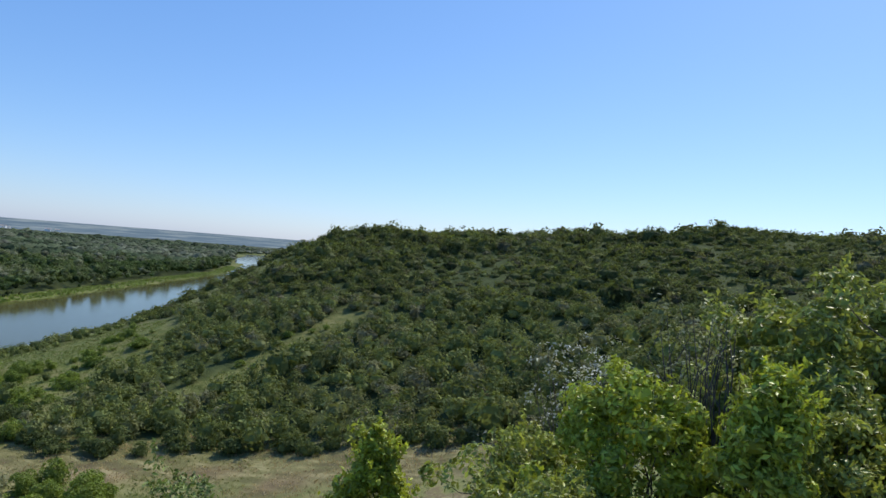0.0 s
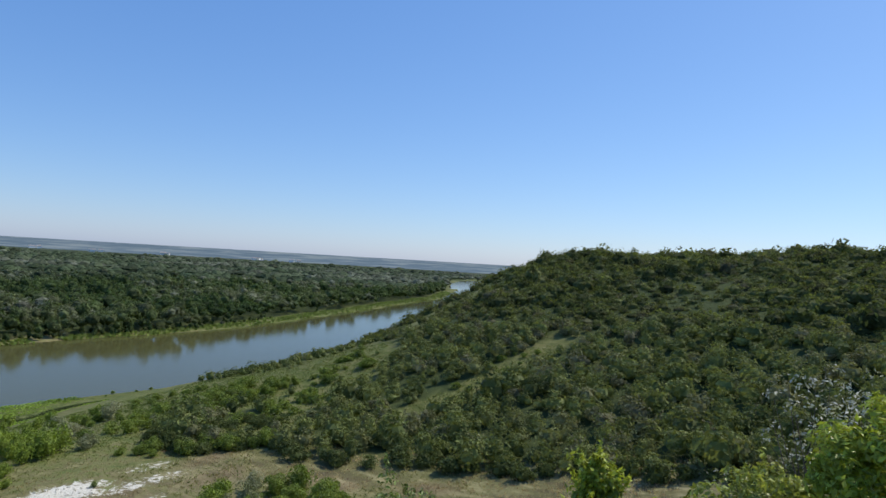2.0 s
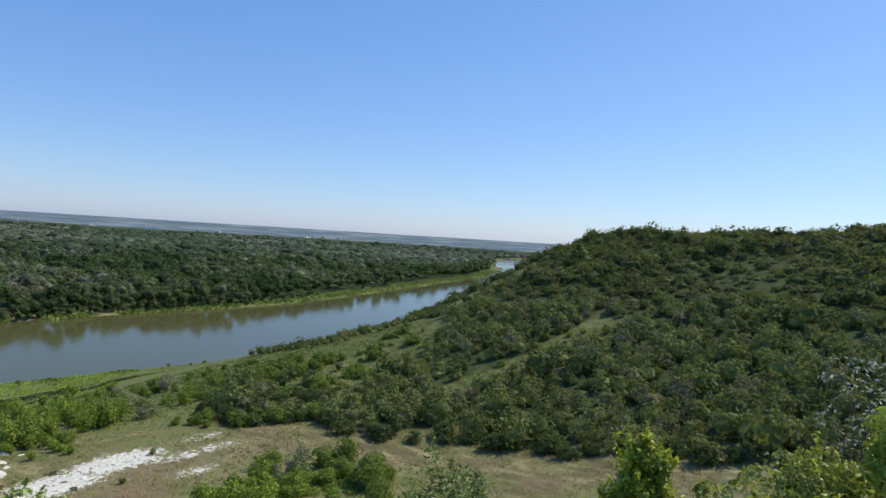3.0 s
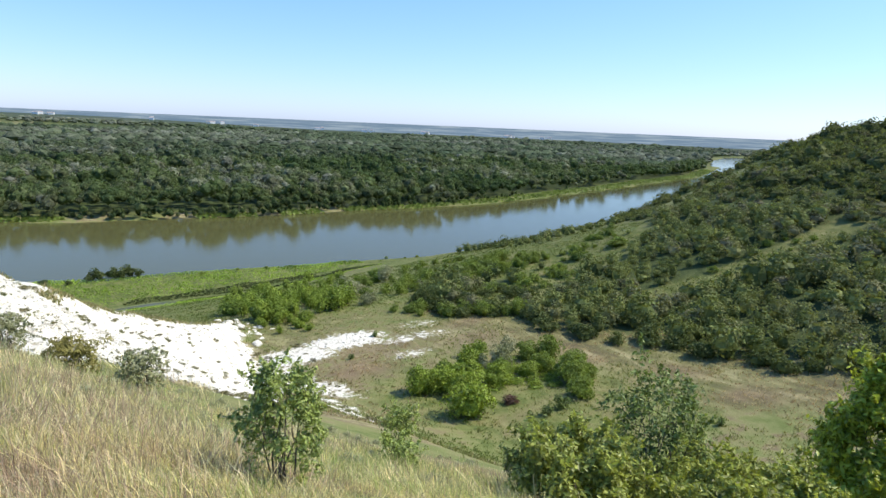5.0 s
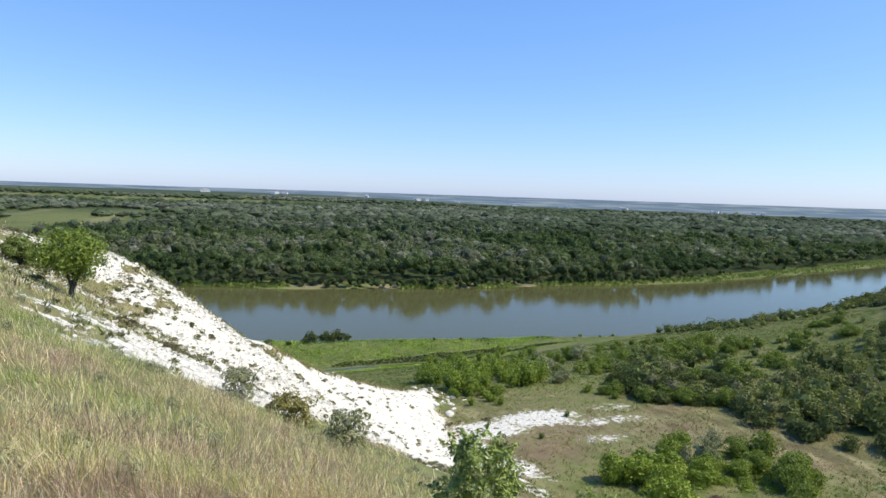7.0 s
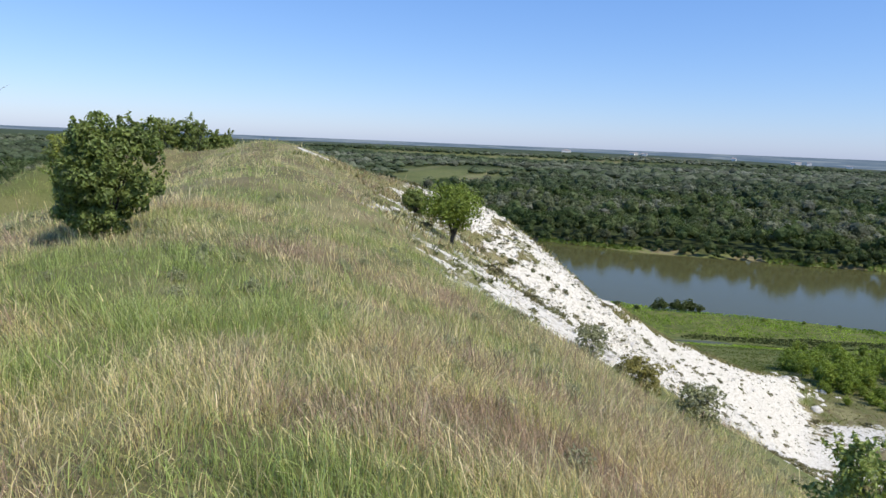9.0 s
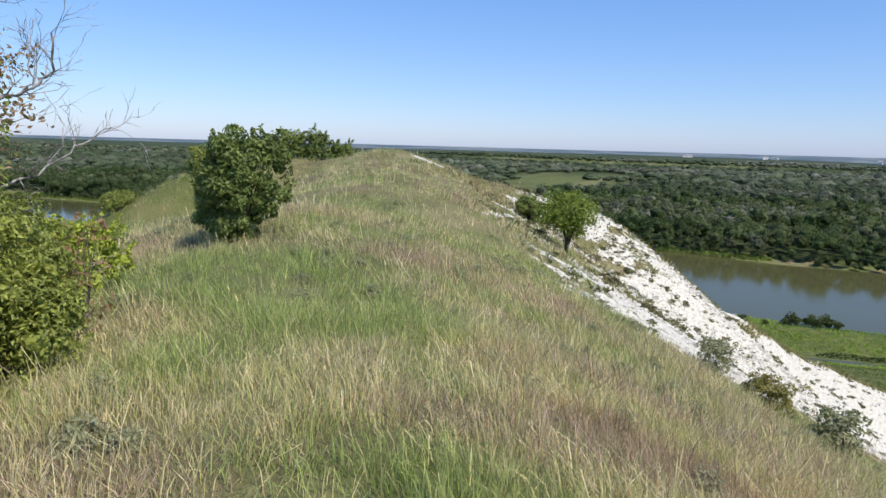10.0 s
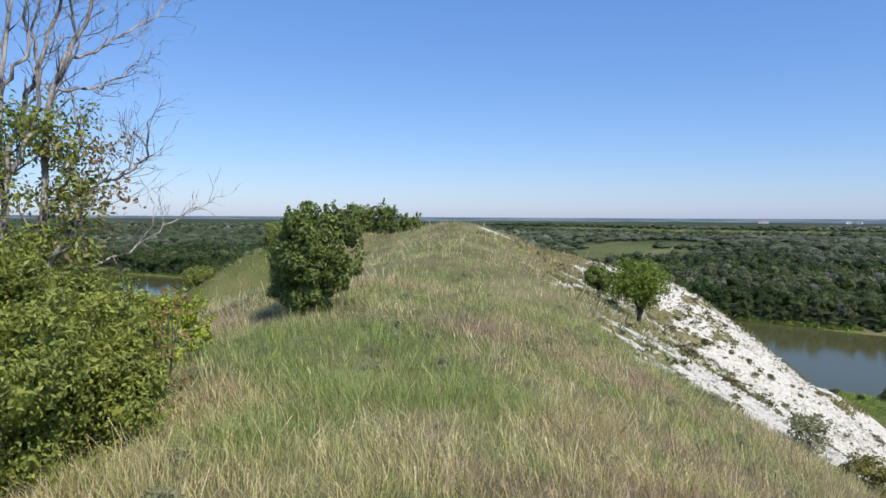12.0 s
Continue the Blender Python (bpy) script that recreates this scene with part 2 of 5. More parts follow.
def height(x, y):
    x, y = np.asarray(x, float), np.asarray(y, float)
    bench = 20.5 + 0.08 * np.maximum(0, 30 - y)
    land = smax(bench, ridge(x, y, HILL, 0.30, 25.0, 4.0), 6.0)
    foot = near_shore(x) - np.interp(x, (30, 70, 110, 150), (42, 36, 14, 6))       # where the slope meets the river flat
    brow = 0.8 + (np.interp(x, BROW_X, BROW_Z) - 0.8) * np.maximum(0, foot - y) / (foot - np.interp(x, BROW_X, BROW_Y))
    land = -smax(-land, -brow, 3.0)
    land = smax(land, 0.6 + 0 * x, 0.6)
    land = smax(land, knoll_at(x, y), 3.0)
    land = smax(land, ridge(x, y, SHOULDER, 0.85, 1.6, 0.6), 0.4)
    land = smax(land, ridge(x, y, NOSE, 0.85, 2.0, 0.6), 1.2)
    land = land + 0.9 * rough_noise(x, y, 28) * step(16, 40, np.hypot(x, y)) * step(2, 8, land)
    land = land + 0.16 * rough_noise(x, y, 3.0) * step(3, 7, land)
    shore = near_shore(x) - y
    land = np.where(shore > 0, np.minimum(land, 0.25 + 0.5 * shore), np.maximum(-2.5, 0.25 + 0.3 * shore))
    over = y - far_shore(x)
    rise = step(2200, 3100, np.hypot(x, y))
    plain_z = 1.4 + 0.8 * rough_noise(x, y, 120) + rise * (36 - 23 * step(0.1, 0.5, np.arctan2(x, y)) + 4.0 * rough_noise(x, y, 900))
    beyond = np.where(over > 0, np.minimum(plain_z, 0.2 + 0.22 * over), -2.5)
    return np.where(over > -8, np.maximum(beyond, np.where(over > 0, -9.0, -2.5 + 0.33 * np.maximum(0, over + 8))), land)


def mesh_of(name, verts, faces, mat, tint=None, smooth=False, extra=()):
    """A mesh from arrays: faces all of one corner count."""
    me = bpy.data.meshes.new(name)
    verts, faces = np.asarray(verts, np.float32), np.asarray(faces, np.int32)
    k = faces.shape[1]
    me.vertices.add(len(verts))
    me.vertices.foreach_set("co", verts.ravel())
    me.loops.add(faces.size)
    me.loops.foreach_set("vertex_index", faces.ravel())
    me.polygons.add(len(faces))
    me.polygons.foreach_set("loop_start", np.arange(0, faces.size, k, dtype=np.int32))
    me.polygons.foreach_set("use_smooth", np.full(len(faces), smooth))
    for key, values, domain in ((("tint", tint, "FACE"),) if tint is not None else ()) + tuple(extra):
        me.attributes.new(key, "FLOAT", domain).data.foreach_set("value", np.asarray(values, np.float32))
    me.materials.append(mat)
    me.update(calc_edges=True)
    me.validate()
    return me


# Where the chalk lies bare, and how dry or lush the grass is: soft masks over the plan.
def drifts(x, y, spots):
    """Soft round patches: x, y, half width, half depth, weight."""
    return sum(w * step(1.0, 0.25, np.hypot((x - cx) / rx, (y - cy) / ry)) for cx, cy, rx, ry, w in spots)


TURF = ((-6.6, 42.5, 1.6, 3.0, 0.5), (-4.9, 43.6, 1.2, 1.6, 0.42), (-6.0, 30.5, 2.8, 8.0, 0.30), (-7.6, 37.5, 2.2, 4.0, 0.36), (-3.6, 19.5, 2.2, 4.0, 0.24))


def chalk_at(x, y, z):
    n = 0.7 * rough_noise(x, y, 9, 4) + 0.6 * rough_noise(x, y, 1.7, 2)
    nose, knoll = ridge(x, y, NOSE, 0.85, 2.0, 0.6), knoll_at(x, y)
    inner = np.interp(y, (42, 50, 65, 79, 105, 116), (-19, -7, 3.6, 13, 34, 40))         # the spur's crest
    face = step(-6.0, 2.5, nose - knoll + 2.6 * n) * step(-1.5, 0.5, x - inner + 0.6 * n) * step(-2.5, 2.0, nose - 21.0 + 2.5 * n)
    face = face * step(0.0, 11.0, x + 16.5 + 4.0 * n) * step(2.0, -3.0, x - 44 + 0.4 * (y - 90) + 4 * n)
    into, along = 0.82 * (x + 7) - 0.57 * (y - 50), 0.57 * (x + 7) + 0.82 * (y - 50)
    streak = lattice(into / 0.7, along / 3.0, 1.0) + 0.6 * lattice(into / 0.35, along / 1.4, 1.0)
    mottle = np.maximum(0.42 + 0.58 * step(-0.3, 0.5, streak), step(2.6, 1.6, into))
    upper = step(16, 4, along)
    face = face * (1 - upper * (1 - mottle))
    # the knoll's own flank: bare below a curving grass edge, thinly grassed round the little tree
    edge = np.interp(x, (-14, -8.5, -5.2, -2.7, 0.4, 3.3, 10), (38.5, 24.5, 18.0, 14.5, 18.5, 23.0, 31))
    flank = step(-0.5, 2.0, y - edge + 2.2 * n) * step(-12.5, -8.0, x + 1.5 * n) * step(-1.0, 0.5, x - inner) * step(18, 13, x) * step(-1, 3, np.maximum(nose, knoll) - 23) * step(75, 65, y)
    thin = step(-0.5, -4.0, x + 2.0 * n) * step(48, 44, y + 0.8 * x)
    face = np.maximum(face, flank * (0.80 - 0.40 * thin * step(0.55, -0.05, streak + 0.5 * n) - 0.18 * step(0.3, -0.4, streak) * step(-2, -5, x)))
    face = face - np.clip(drifts(x, y, TURF), 0, 0.62) * (0.8 + 0.7 * n)
    spots = np.zeros_like(x)
    for px, py, rx, ry, w in ((47, 90, 8, 3.6, 1.0), (38, 88, 6.5, 4.2, 1.0), (31, 79, 5.5, 9, 1.1), (35, 72, 4, 6, 0.9), (31.5, 62, 3, 6, 0.75), (28.5, 52, 2.5, 6, 0.75), (57, 86, 8, 2.5, 0.62), (52, 79, 5, 2, 0.55), (62, 92, 6, 2, 0.5), (-16.3, 39.7, 1.7, 1.1, 1.0)):
        spots = np.maximum(spots, w * np.clip(1.5 - np.hypot((x - px) / rx, (y - py) / ry), 0, 1))
    return np.clip(np.maximum(face * 1.25, spots) - 0.25 + 0.35 * n, 0, 1)


LUSH = ((-5.6, 7.4, 3.2, 2.4, 0.95), (-2.4, 7.0, 2.0, 2.0, 0.6), (-3.4, 4.3, 0.9, 1.6, 0.7), (-10.7, 17.3, 2.2, 1.5, 0.6), (-7.5, 15.1, 2.0, 1.0, 0.5), (-5.0, 9.1, 1.0, 0.5, 0.6), (-4.4, 12.5, 1.4, 0.7, 0.8), (-27, 30, 3, 3, 1.2),
        (-1.4, 2.6, 0.8, 1.2, 0.6), (-14, 25, 4.0, 2.5, 0.5), (-1.2, 11.0, 1.2, 2.2, 0.5), (-3.0, 15.5, 1.4, 1.8, 0.6), (-19, 30, 4, 4, 0.4), (-0.6, 8.8, 1.0, 1.2, 0.4), (-25.5, 25.5, 7, 6, 1.7), (-21, 19, 5, 5, 1.5), (-14.5, 13.5, 2.5, 2.0, 0.5))
SERE = ((-4.2, 10.0, 2.4, 1.0, 0.9), (-2.3, 10.6, 1.2, 1.6, 0.8), (-11.6, 11.3, 1.6, 1.4, 0.7), (-5.2, 4.6, 0.9, 0.8, 0.8), (-0.4, 4.4, 1.2, 0.9, 0.45), (-6.3, 18.5, 1.6, 3.0, 0.6), (-9.5, 27, 1.6, 4.5, 0.6), (-1.6, 3.4, 0.5, 0.7, 0.5))
RUSSET = ((43, 76, 9, 7, 1.0), (50, 84, 9, 4, 0.8), (66, 80, 8, 4, 0.9), (74, 66, 6, 7, 1.0), (80, 52, 6, 8, 0.9), (78, 40, 7, 7, 1.0), (84, 28, 6, 8, 0.8), (60, 44, 6, 4, 0.5), (88, 10, 5, 12, 0.8), (70, 88, 8, 4, 0.8), (36, 64, 4, 6, 0.6))


def russet_at(x, y):
    """Where the bench's grass has withered to a reddish brown."""
    return np.clip(drifts(x, y, RUSSET) * (0.75 + 0.9 * rough_noise(x, y, 6, 3)), 0, 1)


def wood_edge(y):
    """Where the hillside woods begin, by Y."""
    return np.interp(y, (-190, -100, -20, 8, 37, 46, 60, 73, 84, 97, 110, 130), (140, 115, 98, 95, 93.5, 90.5, 87.5, 81, 80, 69, 76, 88))


GLADES = (((90, 101), (118, 105), 9.0), ((118, 107), (150, 124), 11.0), ((116, 120), (150, 136), 10.0), ((110, 77), (130, 70), 5.6), ((130, 70), (156, 66), 5.2), ((60, 130), (118, 136), 12.0), ((84, 118), (112, 113), 4.0))


def glade(x, y):
    """Grassy openings on the opposite hill's lower river end: 0 wooded, 1 open."""
    n = rough_noise(x, y, 16, 3)
    out = np.zeros_like(x)
    for (ax, ay), (bx, by), wide in GLADES:
        t = np.clip(((x - ax) * (bx - ax) + (y - ay) * (by - ay)) / ((bx - ax) ** 2 + (by - ay) ** 2), 0, 1)
        out = np.maximum(out, step(1.15, 0.75, np.hypot(x - ax - t * (bx - ax), y - ay - t * (by - ay)) / wide + 0.4 * n))
    return out


def axis(fine_lo, fine_hi, fine, lo, hi, grow=1.09):
    a = list(np.arange(fine_lo, fine_hi, fine))
    s = fine
    while a[-1] < hi:
        s *= grow
        a.append(min(hi, a[-1] + s))
    s = fine
    while a[0] > lo:
        s *= grow
        a.insert(0, max(lo, a[0] - s))
    return np.array(a)


gx, gy = axis(-34, 52, 0.65, -5000, 5000, 1.075), axis(-10, 112, 0.65, -1500, 4950, 1.07)
GX, GY = np.meshgrid(gx, gy)
GZ = height(GX, GY)
nx, ny = len(gx), len(gy)
idx = np.arange(nx * ny).reshape(ny, nx)
quads = np.stack([idx[:-1, :-1], idx[:-1, 1:], idx[1:, 1:], idx[1:, :-1]], -1).reshape(-1, 4)
chalk = chalk_at(GX, GY, GZ)
green = step(0, 4, 6 - GZ) * (GY < 262)
green = np.maximum(green, (0.6 + 0.35 * rough_noise(GX, GY, 14)) * step(82, 101, GY + 0.2 * (GX - 50)) * (GX > 34) * (GY < 262))
green = np.maximum(green, (0.68 + 0.35 * rough_noise(GX, GY, 20)) * step(78, 100, GX + 0.5 * (GY - 60)) * (GY < 262))
green = np.maximum(green, (0.55 + 0.7 * rough_noise(GX, GY, 9)).clip(0, 1) * step(1.2, 0.5, np.hypot((GX - 52) / 24, (GY - 54) / 20)) * (GZ < 30))
knoll_top = step(40, 44, GZ) * (np.hypot(GX, GY) < 75)
green = np.maximum(green, 0.85 * knoll_top * np.clip(drifts(GX, GY, LUSH) + 0.35 * rough_noise(GX, GY, 6.0, 3), 0, 1))
GZ = GZ + 0.5 * chalk * (0.55 * np.abs(rough_noise(GX * 0.8, GY * 1.4, 2.8, 3)) - 0.3 * np.abs(lattice(GX + 0.4 * GY, GY, 5.0)))


def ground_material():
    m, n, l, b = material("ground")
    big, mid, fine = noise_node(n, l, 0.035, 4.0), noise_node(n, l, 0.35, 5.0, 0.65), noise_node(n, l, 4.0, 5.0, 0.7)
    f = calc(n, l, "ADD", calc(n, l, "MULTIPLY", big.outputs[0], 0.5), calc(n, l, "MULTIPLY", mid.outputs[0], 0.5))
    dry = ramp(n, [(0.40, (0.12, 0.150, 0.045)), (0.46, (0.17, 0.19, 0.068)), (0.51, (0.215, 0.205, 0.09)), (0.55, (0.18, 0.142, 0.082)), (0.60, (0.30, 0.27, 0.14))])
    l.new(f, dry.inputs[0])
    lush = ramp(n, [(0.35, (0.062, 0.085, 0.022)), (0.47, (0.105, 0.128, 0.036)), (0.62, (0.165, 0.17, 0.06))])
    l.new(mid.outputs[0], lush.inputs[0])
    streak = noise_node(n, l, 0.5, 5.0, 0.65, (1.0, 0.35, 1.0))
    straw = ramp(n, [(0.36, (0.115, 0.098, 0.052)), (0.45, (0.14, 0.132, 0.058)), (0.54, (0.20, 0.18, 0.085)), (0.64, (0.31, 0.275, 0.145))])
    l.new(streak.outputs[0], straw.inputs[0])
    dried = mixed(n, l, attribute(n, "straw"), dry.outputs[0], straw.outputs[0])
    grass = mixed(n, l, attribute(n, "lush"), dried, lush.outputs[0])
    rust = ramp(n, [(0.35, (0.12, 0.086, 0.05)), (0.5, (0.19, 0.138, 0.082)), (0.65, (0.26, 0.20, 0.115))])
    l.new(streak.outputs[0], rust.inputs[0])
    grass = mixed(n, l, attribute(n, "russet"), grass, rust.outputs[0])
    wood = ramp(n, [(0.4, (0.045, 0.062, 0.022)), (0.6, (0.065, 0.085, 0.032))])
    l.new(mid.outputs[0], wood.inputs[0])
    grass = mixed(n, l, attribute(n, "wooded"), grass, wood.outputs[0])
    far = noise_node(n, l, 0.0022, 3.0, 0.5, (0.5, 3.0, 1))
    # far fields, greens leaned towards blue: some distance haze in the base colour
    fields = ramp(n, [(0.36, (0.046, 0.066, 0.045)), (0.5, (0.058, 0.078, 0.054)), (0.57, (0.115, 0.12, 0.085)), (0.64, (0.066, 0.086, 0.06))])
    l.new(far.outputs[0], fields.inputs[0])
    grass = mixed(n, l, attribute(n, "fields"), grass, fields.outputs[0])
    white = ramp(n, [(0.30, (0.24, 0.21, 0.14)), (0.40, (0.50, 0.46, 0.36)), (0.50, (0.66, 0.63, 0.54)), (0.75, (0.76, 0.74, 0.66))])
    l.new(fine.outputs[0], white.inputs[0])
    edge = calc(n, l, "ADD", attribute(n, "chalk"), calc(n, l, "MULTIPLY", calc(n, l, "SUBTRACT", fine.outputs[0], 0.5), 1.4))
    patch = noise_node(n, l, 1.1, 3.0, 0.6)
    edge = calc(n, l, "ADD", edge, calc(n, l, "MULTIPLY", calc(n, l, "SUBTRACT", patch.outputs[0], 0.5), 1.6))
    edge = calc(n, l, "MULTIPLY", calc(n, l, "SUBTRACT", edge, 0.36), 7.0, True)
    edge = calc(n, l, "MINIMUM", edge, calc(n, l, "MULTIPLY", attribute(n, "chalk"), 25.0))
    l.new(mixed(n, l, edge, grass, white.outputs[0]), b.inputs["Base Color"])
    b.inputs["Roughness"].default_value = 0.95
    b.inputs["Specular IOR Level"].default_value = 0.1
    bp = n.new("ShaderNodeBump")
    bp.inputs["Strength"].default_value, bp.inputs["Distance"].default_value = 0.8, 0.12
    l.new(fine.outputs[0], bp.inputs["Height"])
    l.new(bp.outputs[0], b.inputs["Normal"])
    return m


rr = np.hypot(GX, GY)
over = GY - far_shore(GX)
glades = np.clip(1.6 - 1.3 * np.hypot((GX + 215) / 150, (GY - 1130) / 400) + 0.4 * lattice(GX, GY, 60), 0, 1)
wooded = step(0, 20, over - 12) * (1 - glades) * (1 - step(1.1, 0.8, np.hypot((GX + 250) / 900, (GY - 2400) / 110)))
wooded = np.maximum(wooded, np.where(GY < 230, step(0, 8, GX - wood_edge(GY)) * (1 - glade(GX, GY)) * step(132, 120, GY), 0))
green = np.maximum(green, np.where(over > 0, 0.85 * step(-0.6, 0.0, step(120, 260, GX) + lattice(GX, 0 * GX, 23) + 0.5 * lattice(GX, 0 * GX + 7, 90)), 0))
def straw_at(x, y):
    """How bleached the grass is on the bench: most along the foot of the woods."""
    rim = x - wood_edge(y)
    n = rough_noise(x, y, 14, 3)
    return np.clip(step(-20, -3, rim + 7 * n) * step(105, 85, y) * 0.8 + 0.7 * step(0.0, 0.6, rough_noise(x * 1.5, y * 0.7, 18, 3)) * step(94, 84, y), 0, 1) * (y < 112) * (x > 18) + 0.45 * step(42, 46, height(x, y)) * (np.hypot(x, y) < 70)


fields = step(2500, 3050, rr + 250 * rough_noise(GX, GY, 500)) * (over > 0)
tagged(new("ground", mesh_of("ground", np.stack([GX, GY, GZ], -1).reshape(-1, 3), quads, ground_material(), smooth=True,
    extra=(("chalk", chalk.ravel(), "POINT"), ("lush", green.ravel(), "POINT"), ("straw", straw_at(GX, GY).ravel(), "POINT"), ("russet", np.maximum(0.85 * russet_at(GX, GY) * (GZ < 30), 0.6 * knoll_top * np.clip(drifts(GX, GY, SERE), 0, 1)).ravel(), "POINT"), ("wooded", wooded.ravel(), "POINT"), ("fields", fields.ravel(), "POINT")))),
    "dry grassy chalk hills above a river and its wooded plain", "ground", kind="structure")


def water():
    m, n, l, b = material("river_water")
    b.inputs["Base Color"].default_value = (0.088, 0.088, 0.034, 1)
    b.inputs["Roughness"].default_value = 0.09
    b.inputs["IOR"].default_value = 1.33
    b.inputs["Specular IOR Level"].default_value = 0.15
    a, c = noise_node(n, l, 1.6, 3.0, 0.6, (0.35, 1, 1)), noise_node(n, l, 0.02, 3.0)
    bp = n.new("ShaderNodeBump")
    bp.inputs["Distance"].default_value = 0.05
    l.new(calc(n, l, "MULTIPLY", c.outputs[0], 0.35), bp.inputs["Strength"])
    l.new(a.outputs[0], bp.inputs["Height"])
    l.new(bp.outputs[0], b.inputs["Normal"])
    xs = np.concatenate([np.arange(-2900, -600, 60), np.arange(-600, 1300, 12), np.arange(1300, 4800, 60)]).astype(float)
    v = np.concatenate([np.stack([xs, near_shore(xs) - 60, 0 * xs], -1), np.stack([xs, far_shore(xs) + 10, 0 * xs], -1)])
    k = len(xs)
    q = np.stack([np.arange(k - 1), np.arange(1, k), np.arange(k + 1, 2 * k), np.arange(k, 2 * k - 1)], -1)
    bx = np.linspace(31, 49, 34)
    half = 2.0 * np.sin(np.linspace(0.15, 3.0, 34)) + 0.5 * lattice(bx, 0 * bx, 6)
    by = 195.5 + 0.05 * (bx - 40) + 1.2 * lattice(bx, 0 * bx + 3, 14)
    bz = height(bx, by).max() * 0 + height(bx, by) + 0.12
    w = np.concatenate([np.stack([bx, by - half, bz], -1), np.stack([bx, by + half, bz], -1)])
    a = np.arange(33)
    tagged(new("backwater", mesh_of("backwater", w, np.stack([a, a + 1, a + 35, a + 34], -1), m, smooth=True)), "narrow dark backwater in the reed flat", "water", kind="structure")
    tagged(new("water", mesh_of("water", v, q, m)), "broad calm olive-green river reflecting trees and sky", "river", kind="structure")


water()

# ---- plants ----
def unit(v):
    return v / np.maximum(np.linalg.norm(v, axis=-1, keepdims=True), 1e-9)


def leaves(points, normals, size, g, long=1.0, spread=0.7):
    """One four-cornered leaf (or spray of leaves) at each point, turned roughly along its normal."""
    n = len(points)
    nn = unit(normals + spread * g.normal(size=(n, 3)))
    a = unit(np.cross(nn, g.normal(size=(n, 3))))
    b = np.cross(nn, a)
    s = (size * g.uniform(0.6, 1.3, n))[:, None]
    a, b = a * s * long, b * s
    fold = nn * s * 0.18
    v = np.stack([points - a, points - b * 0.6 + fold, points + a, points + b * 0.6 + fold], 1).reshape(-1, 3)
    return v, np.arange(4 * n).reshape(-1, 4)


def crown(g, rx, ry, rz, lumps, per, size, long=1.0, low=-0.5, lump=0.42, spread=0.7):
    """A crown of many sprays in uneven lumps round (0, 0, 0)."""
    c = unit(g.normal(size=(lumps, 3))) * g.uniform(0.35, 0.72, (lumps, 1))
    c[:, 2] = np.where(c[:, 2] < low, -c[:, 2] * 0.5, c[:, 2])
    d = unit(g.normal(size=(lumps, per, 3)))
    d[..., 2] = np.where(d[..., 2] < -0.35, -d[..., 2], d[..., 2])
    rad = g.uniform(0.7, 1.25, (lumps, 1, 1)) * lump * g.uniform(0.75, 1.05, (lumps, per, 1))
    p = (c[:, None] + d * rad).reshape(-1, 3) * (rx, ry, rz)
    n = unit((c[:, None] * 0.7 + d).reshape(-1, 3) / (rx, ry, rz))
    return leaves(p, n, size, g, long, spread)


def blob(g, rx, ry, rz):
    """A dark lumpy inner mass of leaves, so that a crown is not see-through."""
    u = np.linspace(0, 2 * np.pi, 9)[:-1]
    rings = [-0.8, -0.3, 0.25, 0.7]
    v = [(0, 0, -rz)] + [(rx * math.sqrt(1 - h * h) * math.cos(t) * w, ry * math.sqrt(1 - h * h) * math.sin(t) * w, rz * h)
                         for h in rings for t, w in zip(u, g.uniform(0.8, 1.15, 8))] + [(0, 0, rz)]
    f = []
    for i in range(8):
        j = (i + 1) % 8
        f.append((0, 1 + j, 1 + i, 1 + i))
        f += [(1 + 8 * k + i, 1 + 8 * k + j, 9 + 8 * k + j, 9 + 8 * k + i) for k in range(3)]
        f.append((25 + i, 25 + j, 33, 33))
    return np.array(v), [q if q[2] != q[3] else q for q in f]


def tube(points, radii, sides=6):
    """A bent tapering limb."""
    pts, radii = [Vector(p) for p in points], [float(r) for r in radii]
    v, f = [], []
    for i, p in enumerate(pts):
        d = (pts[min(i + 1, len(pts) - 1)] - pts[max(i - 1, 0)]).normalized()
        a = d.orthogonal().normalized()
        b = d.cross(a)
        v += [tuple(p + radii[i] * (math.cos(2 * math.pi * k / sides) * a + math.sin(2 * math.pi * k / sides) * b)) for k in range(sides)]
    for i in range(len(pts) - 1):
        f += [(i * sides + k, i * sides + (k + 1) % sides, (i + 1) * sides + (k + 1) % sides, (i + 1) * sides + k) for k in range(sides)]
    return np.array(v), np.array(f)


def merged(pieces):
    v, f, off = [], [], 0
    for a, b in pieces:
        v.append(a)
        f.append(np.asarray(b) + off)
        off += len(a)
    return np.concatenate(v), np.concatenate(f)


